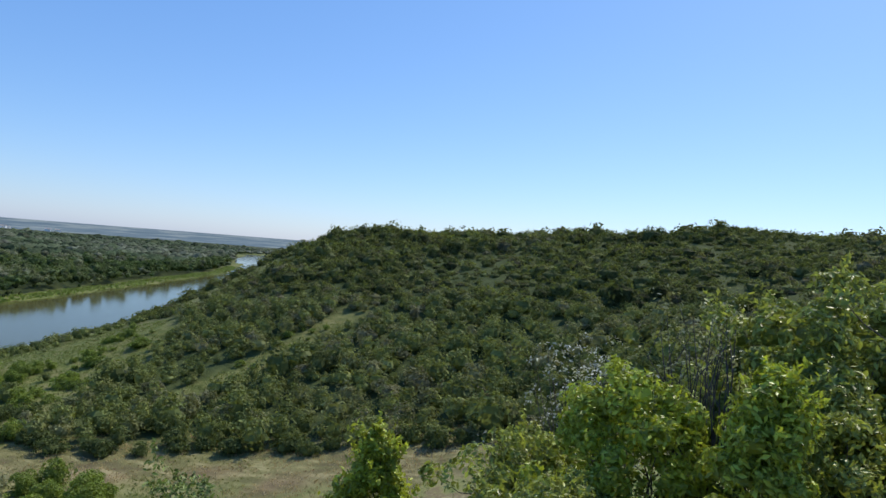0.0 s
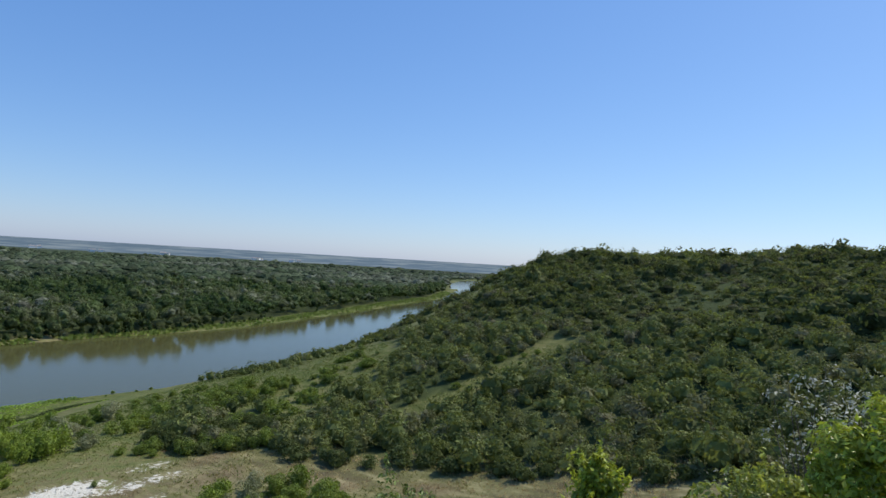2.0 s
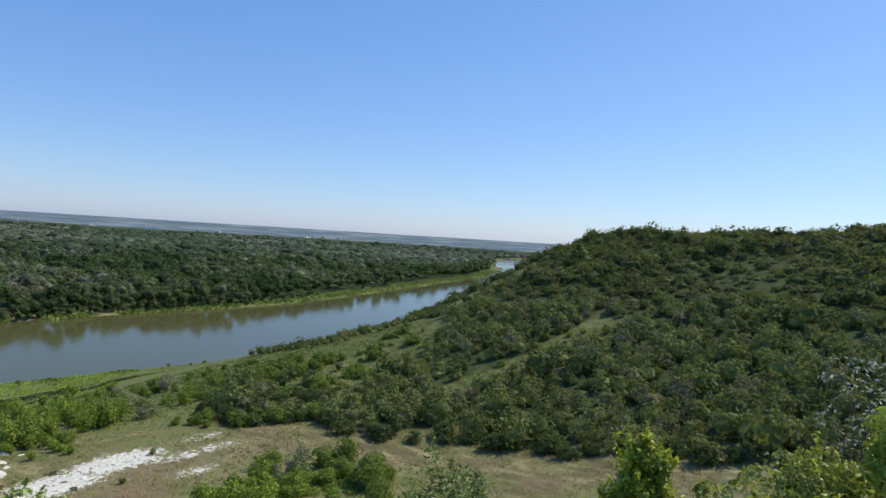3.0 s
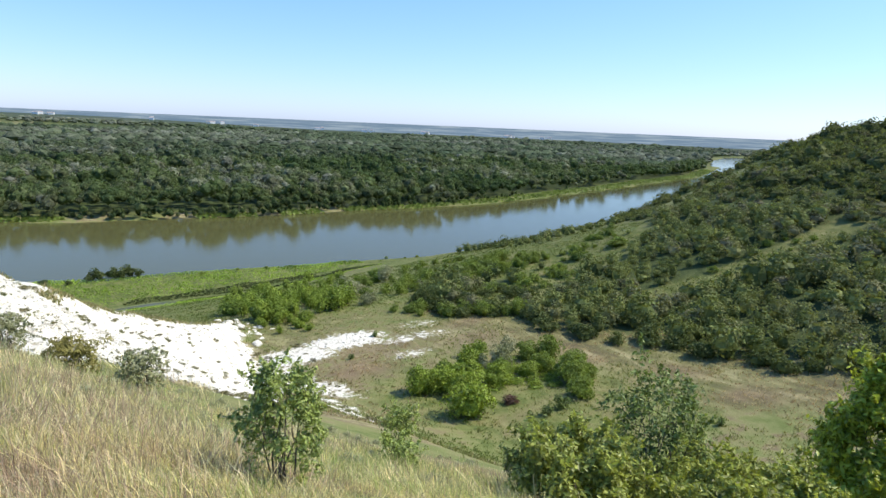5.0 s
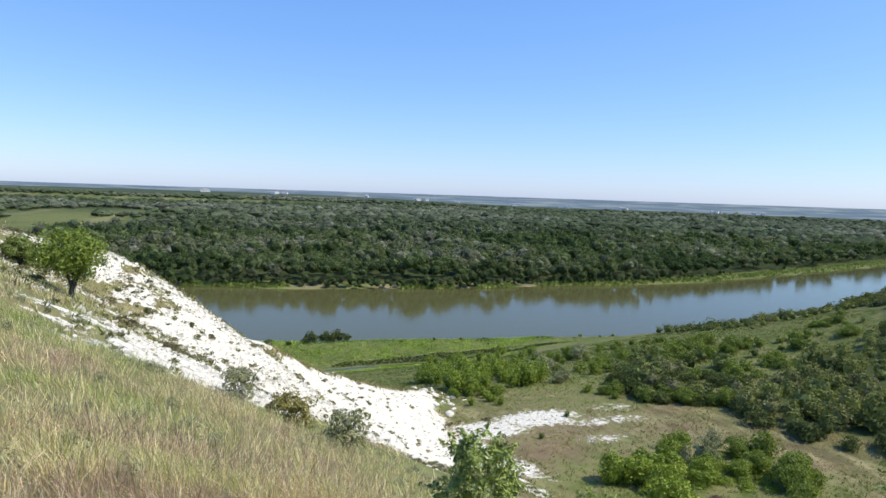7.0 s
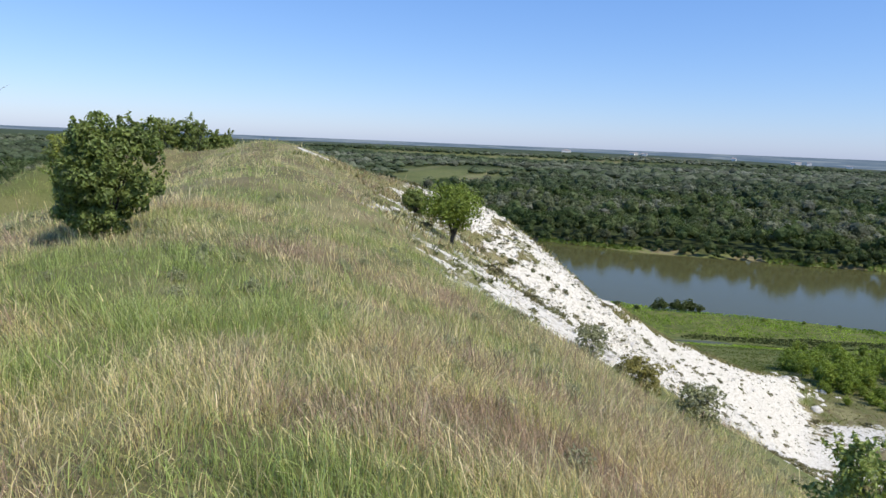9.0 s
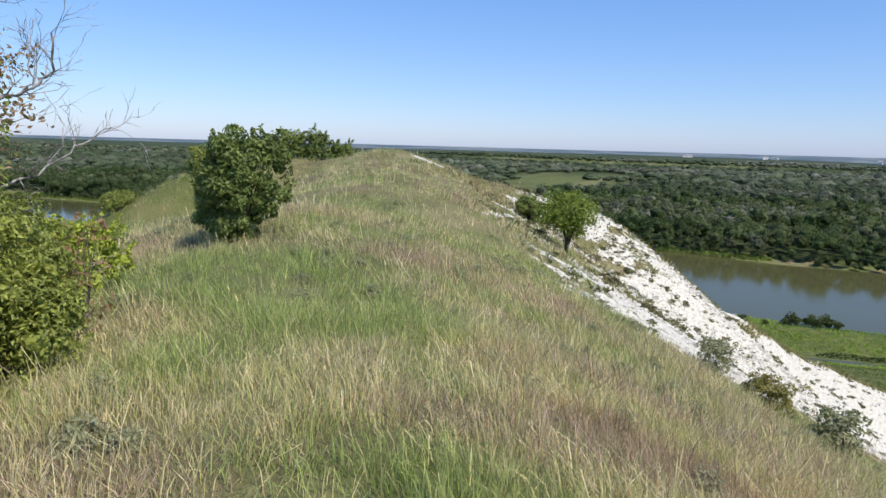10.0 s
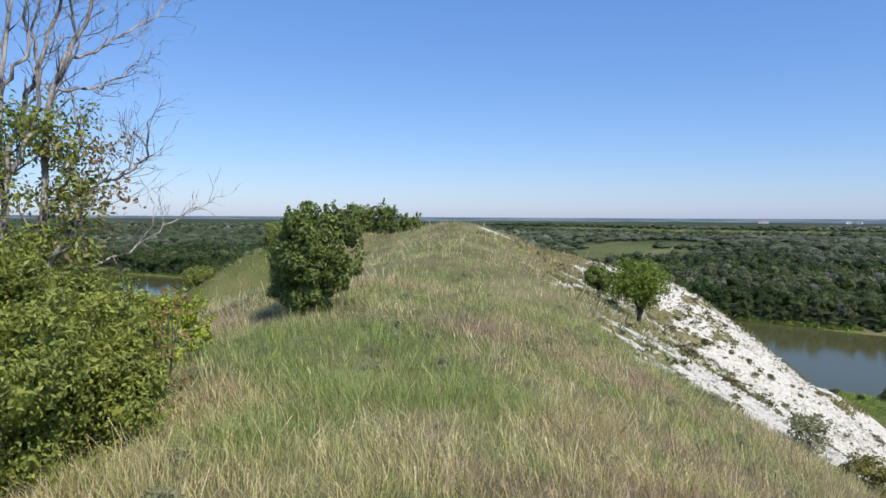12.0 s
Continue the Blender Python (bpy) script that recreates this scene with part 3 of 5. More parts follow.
def limbs(g, reach, top, count, base_r, bend=0.25, sides=6, fork=2, apart=False):
    """Trunk limbs that leave one root and spread; returns the mesh and the limb ends."""
    pieces, ends = [], []
    for i in range(count):
        t = 2 * math.pi * (i + g.uniform(-0.3, 0.3)) / count
        out = reach * g.uniform(0.35, 1.0)
        h = top * g.uniform(0.7, 1.0)
        p0 = np.array((0.04 * math.cos(t), 0.04 * math.sin(t), -0.25))
        p3 = np.array((out * math.cos(t), out * math.sin(t), h))
        path = [p0 + (p3 - p0) * s * np.array((s ** 0.4, s ** 0.4, 1)) + bend * 0.12 * top * g.normal(size=3) * s * (1 - s) * 2 for s in np.linspace(0, 1, 6)]
        pieces.append(tube(path, [base_r * (1 - 0.85 * s) for s in np.linspace(0, 1, 6)], sides))
        ends.append(path[-1])
        for _ in range(fork):
            k = g.integers(2, 5)
            q0 = path[k]
            q1 = q0 + np.array((*(reach * 0.4 * g.normal(size=2)), top * g.uniform(0.1, 0.35)))
            pieces.append(tube([q0, (q0 + q1) / 2 + 0.05 * top * g.normal(size=3), q1], [base_r * 0.4, base_r * 0.25, base_r * 0.07], 5))
            ends.append(q1)
    if apart:
        return [merged(pieces[i:i + 1 + fork]) for i in range(0, len(pieces), 1 + fork)], ends
    return merged(pieces), ends


def part(name, mesh, parent, label=""):
    ob = new(name, mesh)
    ob.parent = parent
    if label:
        ob["label"] = label
    return ob


def ground_at(x, y):
    return float(height(np.array([x]), np.array([y]))[0])


# Far woods on the plain: joined crowns, several kinds of poplar and willow.
def kinds(seed, count, lumps, per, size, flat=0.8, core=0.62, spread=0.35):
    made = []
    for k in range(count):
        g = np.random.default_rng(seed + k)
        e = g.uniform(0.85, 1.15, 2)
        v, f = crown(g, e[0], e[1], flat, lumps, per, size, 1.0, -0.5, 0.42, spread)
        if core:
            bv, bf = blob(g, core * e[0], core * e[1], core * flat)
            v, f = merged([(v, f), (bv, np.array(bf))])
        made.append((v, f))
    return made


def sprigs(seed, count, lumps, per, size):
    """Leafy crowns for woods some hundred metres off: uneven sprays round a small dark heart."""
    made = []
    for k in range(count):
        g = np.random.default_rng(seed + k)
        e = g.uniform(0.85, 1.15, 2)
        v, f = crown(g, e[0], e[1], 1.0, lumps, per, size, 1.0, -0.6, 0.42, 0.32)
        a = np.linspace(0, 2 * np.pi, 6)[:-1]
        hv = np.array([(0, 0, -0.55)] + [(0.66 * math.cos(t), 0.66 * math.sin(t), h) for h, o in ((-0.15, 0), (0.3, 0.6)) for t in a + o] + [(0, 0, 0.6)])
        i = np.arange(5)
        j = (i + 1) % 5
        hf = np.concatenate([np.stack([0 * i, 1 + j, 1 + i], -1), np.stack([1 + i, 1 + j, 6 + i], -1), np.stack([1 + j, 6 + j, 6 + i], -1), np.stack([6 + i, 6 + j, 0 * i + 11], -1)])
        made.append(merged([(v, np.concatenate([f[:, :3], f[:, [0, 2, 3]]])), (hv, hf)]))
    return made


def domes(seed, count, rings, sides, lumps=7):
    """Rounded uneven crowns for woods far off."""
    made = []
    for k in range(count):
        g = np.random.default_rng(seed + k)
        el = np.radians(np.linspace(-42, 72, rings))[:, None]
        az = (np.linspace(0, 2 * np.pi, sides, endpoint=False)[None] + 0.5 * np.arange(rings)[:, None] * 2 * np.pi / sides)
        d = np.stack([np.cos(el) * np.cos(az), np.cos(el) * np.sin(az), np.sin(el) + 0 * az], -1).reshape(-1, 3)
        d = np.concatenate([d, [(0, 0, 1.0)]])
        c = unit(g.normal(size=(lumps, 3)) + (0, 0, 0.5))
        r = 0.78 + (g.uniform(0.12, 0.34, lumps) * np.exp(-((d[:, None] - c[None]) ** 2).sum(-1) / 0.22)).sum(-1) + 0.06 * g.normal(size=len(d))
        v = d * r[:, None] * (g.uniform(0.9, 1.1), g.uniform(0.9, 1.1), 1.0)
        i = np.arange((rings - 1) * sides).reshape(rings - 1, sides)
        j = np.roll(i, -1, 1)
        f = [np.stack([i, j, i + sides], -1).reshape(-1, 3), np.stack([j, j + sides, i + sides], -1).reshape(-1, 3)]
        t = np.arange((rings - 1) * sides, rings * sides)
        f.append(np.stack([t, np.roll(t, -1), np.full(sides, rings * sides)], -1))
        f = np.concatenate(f)
        made.append((v, f))
    return made


def planted(name, spots, protos, mat, label, category, seed, sink=0.35, smooth=False):
    """Joins a crown at each spot (x, y, z, radius, half height, tint) into one object."""
    g = np.random.default_rng(seed)
    vs, fs, ts, off = [], [], [], 0
    for x, y, z, r, h, tint in spots:
        v, f = protos[g.integers(len(protos))]
        a = g.uniform(0, 2 * np.pi)
        c, s = math.cos(a) * r, math.sin(a) * r
        w = np.empty_like(v)
        w[:, 0], w[:, 1], w[:, 2] = x + c * v[:, 0] - s * v[:, 1], y + s * v[:, 0] + c * v[:, 1], z + h * (v[:, 2] + 1 - sink)
        vs.append(w)
        fs.append(f + off)
        ts.append(np.full(len(f), tint))
        off += len(v)
    return tagged(new(name, mesh_of(name, np.concatenate(vs), np.concatenate(fs), mat, np.concatenate(ts), smooth)), label, category, kind="stuff")


def scatter(x0, x1, y0, y1, gap, g):
    xs, ys = np.meshgrid(np.arange(x0, x1, gap), np.arange(y0, y1, gap))
    p = np.stack([xs.ravel(), ys.ravel()], -1) + g.uniform(-0.48, 0.48, (xs.size, 2)) * gap
    return p


def in_view(x, y):
    """The part of the land seen from the knoll."""
    a = np.degrees(np.arctan2(-x, y))
    return (a > -116) & (a < 66)


def meadow_at(x, y):
    """Open glades on the plain."""
    return ((np.hypot((x + 215) / 150, (y - 1130) / 400) + 0.25 * lattice(x, y, 60) < 1) & (np.hypot((x + 300) / 35, (y - 1050) / 60) > 1) & (np.hypot((x + 150) / 60, (y - 1200) / 40) > 1)) | (np.hypot((x + 150) / 420, (y - 2050) / 60) < 1) | (np.hypot((x + 250) / 900, (y - 2400) / 110) < 1) | (np.hypot((x - 500) / 60, (y - 1000) / 30) < 1)


def plain_woods():
    g = np.random.default_rng(21)
    tiers = (("riverside_woods", 0, 60, 0, 1300, 6.6, sprigs(100, 12, 13, 9, 0.14), (2.8, 5.0), 1.1, 1.15, "dense poplar and willow woods along the far bank"),
             ("floodplain_woods", 60, 330, 0, 1000, 9.6, sprigs(120, 12, 10, 7, 0.17), (3.4, 6.2), 1.0, 1.0, "dense mixed woods on the floodplain behind the bank"),
             ("inner_woods", 330, 9000, 0, 1000, 11.0, sprigs(130, 10, 9, 7, 0.18), (4.2, 7.0), 0.9, 1.0, "dense mixed woods far inside the floodplain"),
             ("distant_woods", 12, 9000, 1000, 2650, 24.0, domes(140, 8, 3, 6, 9), (7.5, 12.0), 0.5, 0.3, "far floodplain woods reaching towards the horizon"))
    for k, (name, o0, o1, r0, r1, gap, protos, size, tall, up, label) in enumerate(tiers):
        p = scatter(-2400, 2900, 350, 3200, gap, g) + g.normal(size=2)
        x, y = p[:, 0], p[:, 1]
        off, r = y - far_shore(x), np.hypot(x, y)
        bank = 5 + 5 * lattice(x, y * 0, 35) + 14 * step(150, 500, x)
        ok = (off > bank) & (off > o0) & (off <= o1) & (r >= r0) & (r < r1 + 0.1 * r0 * lattice(x, y, 300)) & in_view(x, y) & (np.degrees(np.arctan2(x, y)) < 68) & ~meadow_at(x, y)
        p, x, y, off = p[ok], x[ok], y[ok], off[ok]
        n = len(p)
        species = 0.42 + 0.95 * rough_noise(x, y, 70 if k < 3 else 220) + 0.13 * g.normal(size=n)
        big = g.random(n) < 0.10
        q = g.uniform(*size, n) * (0.75 + 0.25 * step(3, 12, off)) * (1 + 0.2 * lattice(x, y, 30)) * np.where(big, 1.35, 1.0)
        h = q * g.uniform(0.8, 1.2, n) * tall
        lift = (step(2, 14, off) * (4.5 + 1.5 * lattice(x, y, 45) + 1.2 * g.normal(size=n)) + 2.0 * big) * up
        spots = list(zip(x, y, height(x, y) + lift, q, h, np.clip(species, 0, 0.999)))
        if k == 0:      # low growth that closes the wood's front towards the bank
            low = off < 20
            x, y = np.repeat(x[low], 2) + 2.2 * g.normal(size=2 * low.sum()), np.repeat(y[low], 2) - g.uniform(0, 4, 2 * low.sum())
            m = len(x)
            keep = y - far_shore(x) > 2.8
            keep &= (np.hypot(x, y) < 700) & (g.random(m) < 0.8)
            spots += list(zip(x[keep], y[keep], height(x, y)[keep] - 0.3, g.uniform(1.2, 2.4, m)[keep], g.uniform(1.5, 3.2, m)[keep], np.clip(0.25 + 0.25 * g.normal(size=m), 0, 0.8)[keep]))
        planted(name, spots, protos, M_WOOD if k < 2 else M_HAZED_WOOD, label, "woods", 5 + k)


plain_woods()


def hillside_woods():
    g = np.random.default_rng(33)
    front, near, far = kinds(240, 8, 14, 17, 0.105, 1.1, 0.5, 0.38), kinds(200, 8, 12, 13, 0.12, 1.0, 0.55, 0.38), sprigs(220, 12, 11, 11, 0.125)
    p = scatter(60, 335, -190, 235, 3.35, g)
    x, y = p[:, 0], p[:, 1]
    z = height(x, y)
    edge = x - wood_edge(y) - 2.5 * lattice(x, y, 14)
    crest = np.interp(y, (-190, -88, 23, 92, 152, 235), (262, 288, 302, 308, 325, 330))
    thin = np.where(y > 126, 0.9 * step(136, 150, x) * step(196, 172, y), 1.0)
    ok = (edge > 0) & (z > 1.6) & in_view(x, y) & (g.random(len(p)) < thin * (1 - 0.97 * glade(x, y))) & (x < crest)
    p, z = p[ok], z[ok]
    species = np.clip(0.45 + 0.45 * rough_noise(p[:, 0], p[:, 1], 30) + 0.2 * g.normal(size=len(p)), 0, 0.999)
    size = g.uniform(1.6, 3.2, len(p)) * np.where(g.random(len(p)) < 0.12, 1.4, 1.0) * (0.85 + 0.3 * lattice(p[:, 0], p[:, 1], 14)) * np.where(p[:, 1] > 118, 0.75, 1.0)
    spots = [(a, b, c, q, q * w, t) for a, b, c, q, w, t in zip(p[:, 0], p[:, 1], z, size, g.uniform(0.72, 1.08, len(p)), species)]
    first = [s for s in spots if s[0] < 128]
    close = [s for s in spots if 128 <= s[0] < 165]
    rest = [(s[0], s[1], s[2] - 1.5 - 0.7 * float(step(235, 290, s[0])), 1.22 * s[3], 1.32 * s[4], s[5]) for s in spots if s[0] >= 165]
    planted("wood_margin", first, front, M_HILL, "dense leafy shrubs along the foot of the wooded hill", "woods", 10)
    planted("lower_hillside_woods", close, near, M_HILL, "dense low oak and shrub woods on the lower slope", "woods", 8)
    planted("upper_hillside_woods", rest, far, M_OAKS, "dense low oak woods covering the upper hillside", "woods", 9, 0.5)


hillside_woods()

# ---- single bushes and trees ----
def shrub(name, x, y, top, wide, mat, count, size, label, category="bush", stems=7, stem_r=0.03, wood=None, group="", seed=1, clump=0.3, taper=0.0, open_=0.0, long=1.3, spiky=0.0, waist=0.0):
    """A bush: stems that fork, and leafy clumps from the ground to the tip. top: its height, or, above 30, the level of its tip.
    clump: the clumps' radius in metres; open_: how bare; taper: how narrow the tip; spiky: shoots that stand above it."""
    g = np.random.default_rng(seed)
    z = ground_at(x, y)
    tall = top - z if top > 30 else top
    ob = new(name)
    ob.location = (x, y, z)

    def shape(p):
        """Narrows towards the tip and lies down along the slope."""
        h = np.clip(p[:, 2:3] / tall, 0, 1)
        q = p * np.concatenate([np.repeat((1 - taper * h) * (1 - waist * (1 - step(0.0, 0.55, h))), 2, 1), np.ones((len(p), 1))], 1)
        q[:, 2] += (height(x + q[:, 0], y + q[:, 1]) - z) * (1 - h[:, 0]) * 0.9
        return q

    sv, ends = limbs(g, wide * 0.75, tall * 0.92, stems, stem_r, 0.5, apart=True)
    for piece in sv:
        part("stem", mesh_of("stem", shape(piece[0]), piece[1], wood or M_BARK, smooth=True), ob)
    area = wide * (wide + 1.4 * tall) * 4
    m = max(10, int((1 - open_) * area / (4.2 * clump * clump)))
    d = unit(g.normal(size=(m, 3)))
    full = np.sqrt(np.maximum(0.0, 1 - np.abs(d[:, 2:3]) ** 2.2)) / np.maximum(1e-6, np.linalg.norm(d[:, :2], axis=1, keepdims=True))
    c = np.concatenate([d[:, :2] * full * wide, 0.5 * tall * (1 + d[:, 2:3])], 1)
    c = c * np.concatenate([g.uniform(0.55, 0.92, (m, 1)).repeat(2, 1), g.uniform(0.85, 0.97, (m, 1))], 1)
    c = shape(np.concatenate([c, np.array(ends)]))
    k = max(8, count // len(c))
    r = clump * g.uniform(0.6, 1.3, (len(c), 1, 1))
    axis_ = unit(c - (0, 0, 0.35 * tall))[:, None]
    d = unit(g.normal(size=(len(c), k, 3)) + 0.6 * axis_ + (0, 0, 0.35)) * np.array((1, 1, 0.85)) * r * g.uniform(0.45, 1.08, (len(c), k, 1)) ** 0.5
    p = (c[:, None] + d).reshape(-1, 3)
    nn = unit((d / r).reshape(-1, 3) + (0, 0, 0.3))
    if spiky:
        e = c[g.integers(0, len(c), int(60 * spiky))]
        e = e[e[:, 2] > 0.4 * tall]
        up = unit(g.normal(size=(len(e), 3)) * 0.35 + (0, 0, 1) + unit(e * (1, 1, 0)) * 0.4)
        s = g.uniform(0.3, 1.0, (len(e), 26, 1)) * clump * 1.9
        q = e[:, None] + up[:, None] * s + 0.10 * clump * g.normal(size=(len(e), 26, 3))
        p, nn = np.concatenate([p, q.reshape(-1, 3)]), np.concatenate([nn, unit(g.normal(size=(q.size // 3, 3)) + (0, 0, 0.5))])
    keep = p[:, 2] > np.minimum(0, height(x + p[:, 0], y + p[:, 1]) - z) + 0.03
    v, f = leaves(p[keep], nn[keep], size, g, long, 0.55)
    tints = np.clip(0.35 + 0.3 * g.normal(size=len(c)), 0, 0.9).repeat(k)
    t = np.concatenate([tints, np.full(len(p) - len(tints), 0.75)])[keep] * 0.6
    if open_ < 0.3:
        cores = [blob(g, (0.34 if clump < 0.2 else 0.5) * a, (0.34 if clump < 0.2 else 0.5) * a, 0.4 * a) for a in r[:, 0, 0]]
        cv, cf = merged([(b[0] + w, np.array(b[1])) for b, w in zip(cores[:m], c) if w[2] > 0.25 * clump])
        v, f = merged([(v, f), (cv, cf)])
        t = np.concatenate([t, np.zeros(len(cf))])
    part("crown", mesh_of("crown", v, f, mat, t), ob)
    return tagged(ob, label, category, group)


def near_bushes():
    # beside the eye: the leafy slope that falls towards the ravine
    shrub("young_tree", 11.4, 3.9, 51.8, 1.55, M_YOUNG, 12000, 0.045, "slender yellow-green young tree on the grassy slope", "tree", 7, 0.035, seed=11, clump=0.26, taper=0.92, spiky=1.4)
    shrub("large_bush", 13.2, -3.8, 55.0, 2.6, M_BUSH, 30000, 0.058, "tall dense bright green bush with glossy leaves", "bush", 9, 0.05, seed=12, clump=0.42, spiky=0.6)
    shrub("large_bush", 15.2, -7.2, 55.5, 2.7, M_BUSH, 27000, 0.062, "tall dense bright green bush with glossy leaves", "bush", 9, 0.05, seed=13, clump=0.48, spiky=0.5)
    shrub("leafy_bush", 9.2, -2.0, 53.7, 0.8, M_YOUNG, 8000, 0.044, "sunlit yellow-green bush on the slope", "bush", 6, 0.03, seed=14, clump=0.27, taper=0.45, spiky=0.7)
    shrub("leafy_bush", 11.4, -0.5, 53.3, 1.7, M_YOUNG, 16000, 0.050, "sunlit yellow-green bush with bare twigs", "bush", 11, 0.03, seed=15, clump=0.34, spiky=1.0)
    shrub("leafy_bush", 9.6, 0.9, 52.1, 1.4, M_BUSH, 11000, 0.044, "low sunlit yellow-green bush on the slope", "bush", 7, 0.025, seed=16, clump=0.3, spiky=0.6)
    shrub("leafy_bush", 13.8, 1.2, 51.6, 1.5, M_BUSH, 11000, 0.05, "low sunlit yellow-green bush on the slope", "bush", 7, 0.03, seed=46, clump=0.34, spiky=0.5)
    shrub("leafy_bush", 10.4, -3.4, 53.3, 1.3, M_BUSH, 11000, 0.045, "leafy green bush in front of the tall ones", "bush", 7, 0.03, seed=48, clump=0.3, spiky=0.6)
    shrub("bare_bush", 11.6, -1.5, 54.75, 1.0, M_SAGE, 260, 0.03, "bare dark twigs of a dying bush", "bush", 20, 0.032, seed=47, open_=0.9)
    shrub("silver_bush", 17.5, 0.6, 53.5, 1.9, M_SILVER, 1700, 0.042, "silvery grey half-bare bush with dark twigs", "bush", 22, 0.03, M_BARK, seed=17, open_=0.65, clump=0.3)
    shrub("twiggy_bush", 7.9, 5.4, 51.75, 0.8, M_DARKBUSH, 3200, 0.032, "thin grey-green bush with upright bare twigs", "bush", 12, 0.014, seed=18, open_=0.4, clump=0.2, spiky=0.6)
    for k, (x, y, h, w) in enumerate(((6.2, 5.3, 51.1, 0.85), (8.6, 4.0, 50.6, 1.0), (7.6, 2.6, 50.9, 0.9), (7.2, 4.2, 50.75, 0.75), (9.6, 5.6, 49.9, 0.9), (7.0, 6.6, 50.45, 0.6))):
        shrub("low_bush", x, y, h, w, M_BUSH if k != 5 else M_DARKBUSH, 8000, 0.034, "low yellow-green bush on the grassy slope", "bush", 7, 0.02, group="low bushes on the slope", seed=190 + k, clump=0.22, spiky=1.3)
    shrub("leafy_shrub", 2.1, 5.15, 52.98, 0.46, M_LIGHT, 4800, 0.0185, "upright leafy shrub in dry grass above the chalk", "bush", 9, 0.012, seed=22, taper=0.3, clump=0.10, open_=0.55, spiky=1.2)
    shrub("small_shrub", 6.2, 9.6, 49.15, 0.34, M_LIGHT, 1300, 0.028, "small sparse shrub in dry grass", "bush", 6, 0.012, seed=23, open_=0.7, clump=0.18, spiky=0.4)
    shrub("small_shrub", 7.2, 11.2, 49.1, 0.35, M_LIGHT, 1200, 0.028, "small sparse shrub in dry grass", "bush", 5, 0.012, seed=24, open_=0.7, clump=0.18, spiky=0.4)
    # along the grass edge above the chalk face
    shrub("wormwood", 0.6, 19.0, 0.9, 0.5, M_SAGE, 1500, 0.035, "dark grey-green wormwood at the chalk edge", "bush", 12, 0.010, seed=25, clump=0.16, open_=0.4)
    shrub("wormwood", 3.0, 15.6, 1.0, 0.5, M_SAGE, 1500, 0.04, "dark twiggy bush at the chalk edge", "bush", 12, 0.010, seed=26, clump=0.16, open_=0.4)
    shrub("herb_mound", 1.8, 17.0, 0.7, 0.62, M_OLIVE, 2400, 0.035, "low olive-yellow herb mound at the chalk edge", "bush", 12, 0.010, seed=27, clump=0.16, open_=0.4)
    # on the knoll
    shrub("round_bush", -8.3, 10.5, 1.95, 1.0, M_DARKBUSH, 17000, 0.038, "dense dark green bush on the grassy ridge", "bush", 9, 0.03, seed=28, clump=0.22, spiky=2.6, waist=0.5, taper=0.15)
    shrub("side_bush", -9.6, 11.6, 1.0, 0.7, M_DARKBUSH, 4000, 0.038, "low green bush beside a larger one", "bush", 6, 0.02, seed=29, clump=0.22)
    for k, (x, y, h, r) in enumerate(((-25.9, 41.7, 2.5, 1.3), (-27.8, 41.1, 2.2, 1.4), (-24.5, 42.7, 1.5, 1.0))):
        shrub("crest_bush", x, y, h, r, M_DARKBUSH, 3600, 0.08, "green bush on the crest of the knoll", "bush", 7, 0.04, group="bushes on the crest", seed=30 + k, clump=0.4, spiky=0.4)
    for k, (x, y, h, r) in enumerate(((-26.6, 31.0, 1.1, 1.1), (-29.5, 27.3, 0.8, 0.9))):
        shrub("slope_bush", x, y, h, r, M_BUSH, 2600, 0.06, "low green bush below the ridge", "bush", 7, 0.03, group="bushes below the ridge", seed=40 + k, clump=0.3)
    shrub("ball_bush", -9.1, 37.2, 1.35, 0.8, M_DARKBUSH, 5000, 0.06, "small round dark green bush on the chalk edge", "bush", 9, 0.03, seed=43, clump=0.25)
    # beside the path, with the dead tree
    spots = ((-4.8, 2.9, 1.35, 0.8, 20000), (-5.5, 3.7, 1.2, 0.62, 15000), (-6.0, 3.3, 1.5, 0.9, 15000), (-6.4, 4.6, 1.0, 0.6, 11000), (-7.7, 6.3, 1.0, 0.8, 8000), (-4.5, 2.3, 1.5, 0.75, 19000), (-4.35, 3.05, 0.7, 0.42, 9000))
    for k, (x, y, h, r, n) in enumerate(spots):
        shrub("spindle_bush", x, y, h, r, M_YOUNG if k in (3, 4) else M_BUSH, n if k not in (3, 4) else n // 3, 0.0165 if k not in (3, 4) else 0.03, "dense bright green small-leaved bush beside the dead tree", "bush", 8, 0.015, group="bushes by the dead tree", seed=50 + k, clump=0.17, spiky=0.7)
    shrub("withered_bush", -5.0, 4.1, 1.05, 0.3, M_RUST, 260, 0.024, "withered bush with rust-red leaves", "bush", 7, 0.012, seed=57, open_=0.5, clump=0.14)


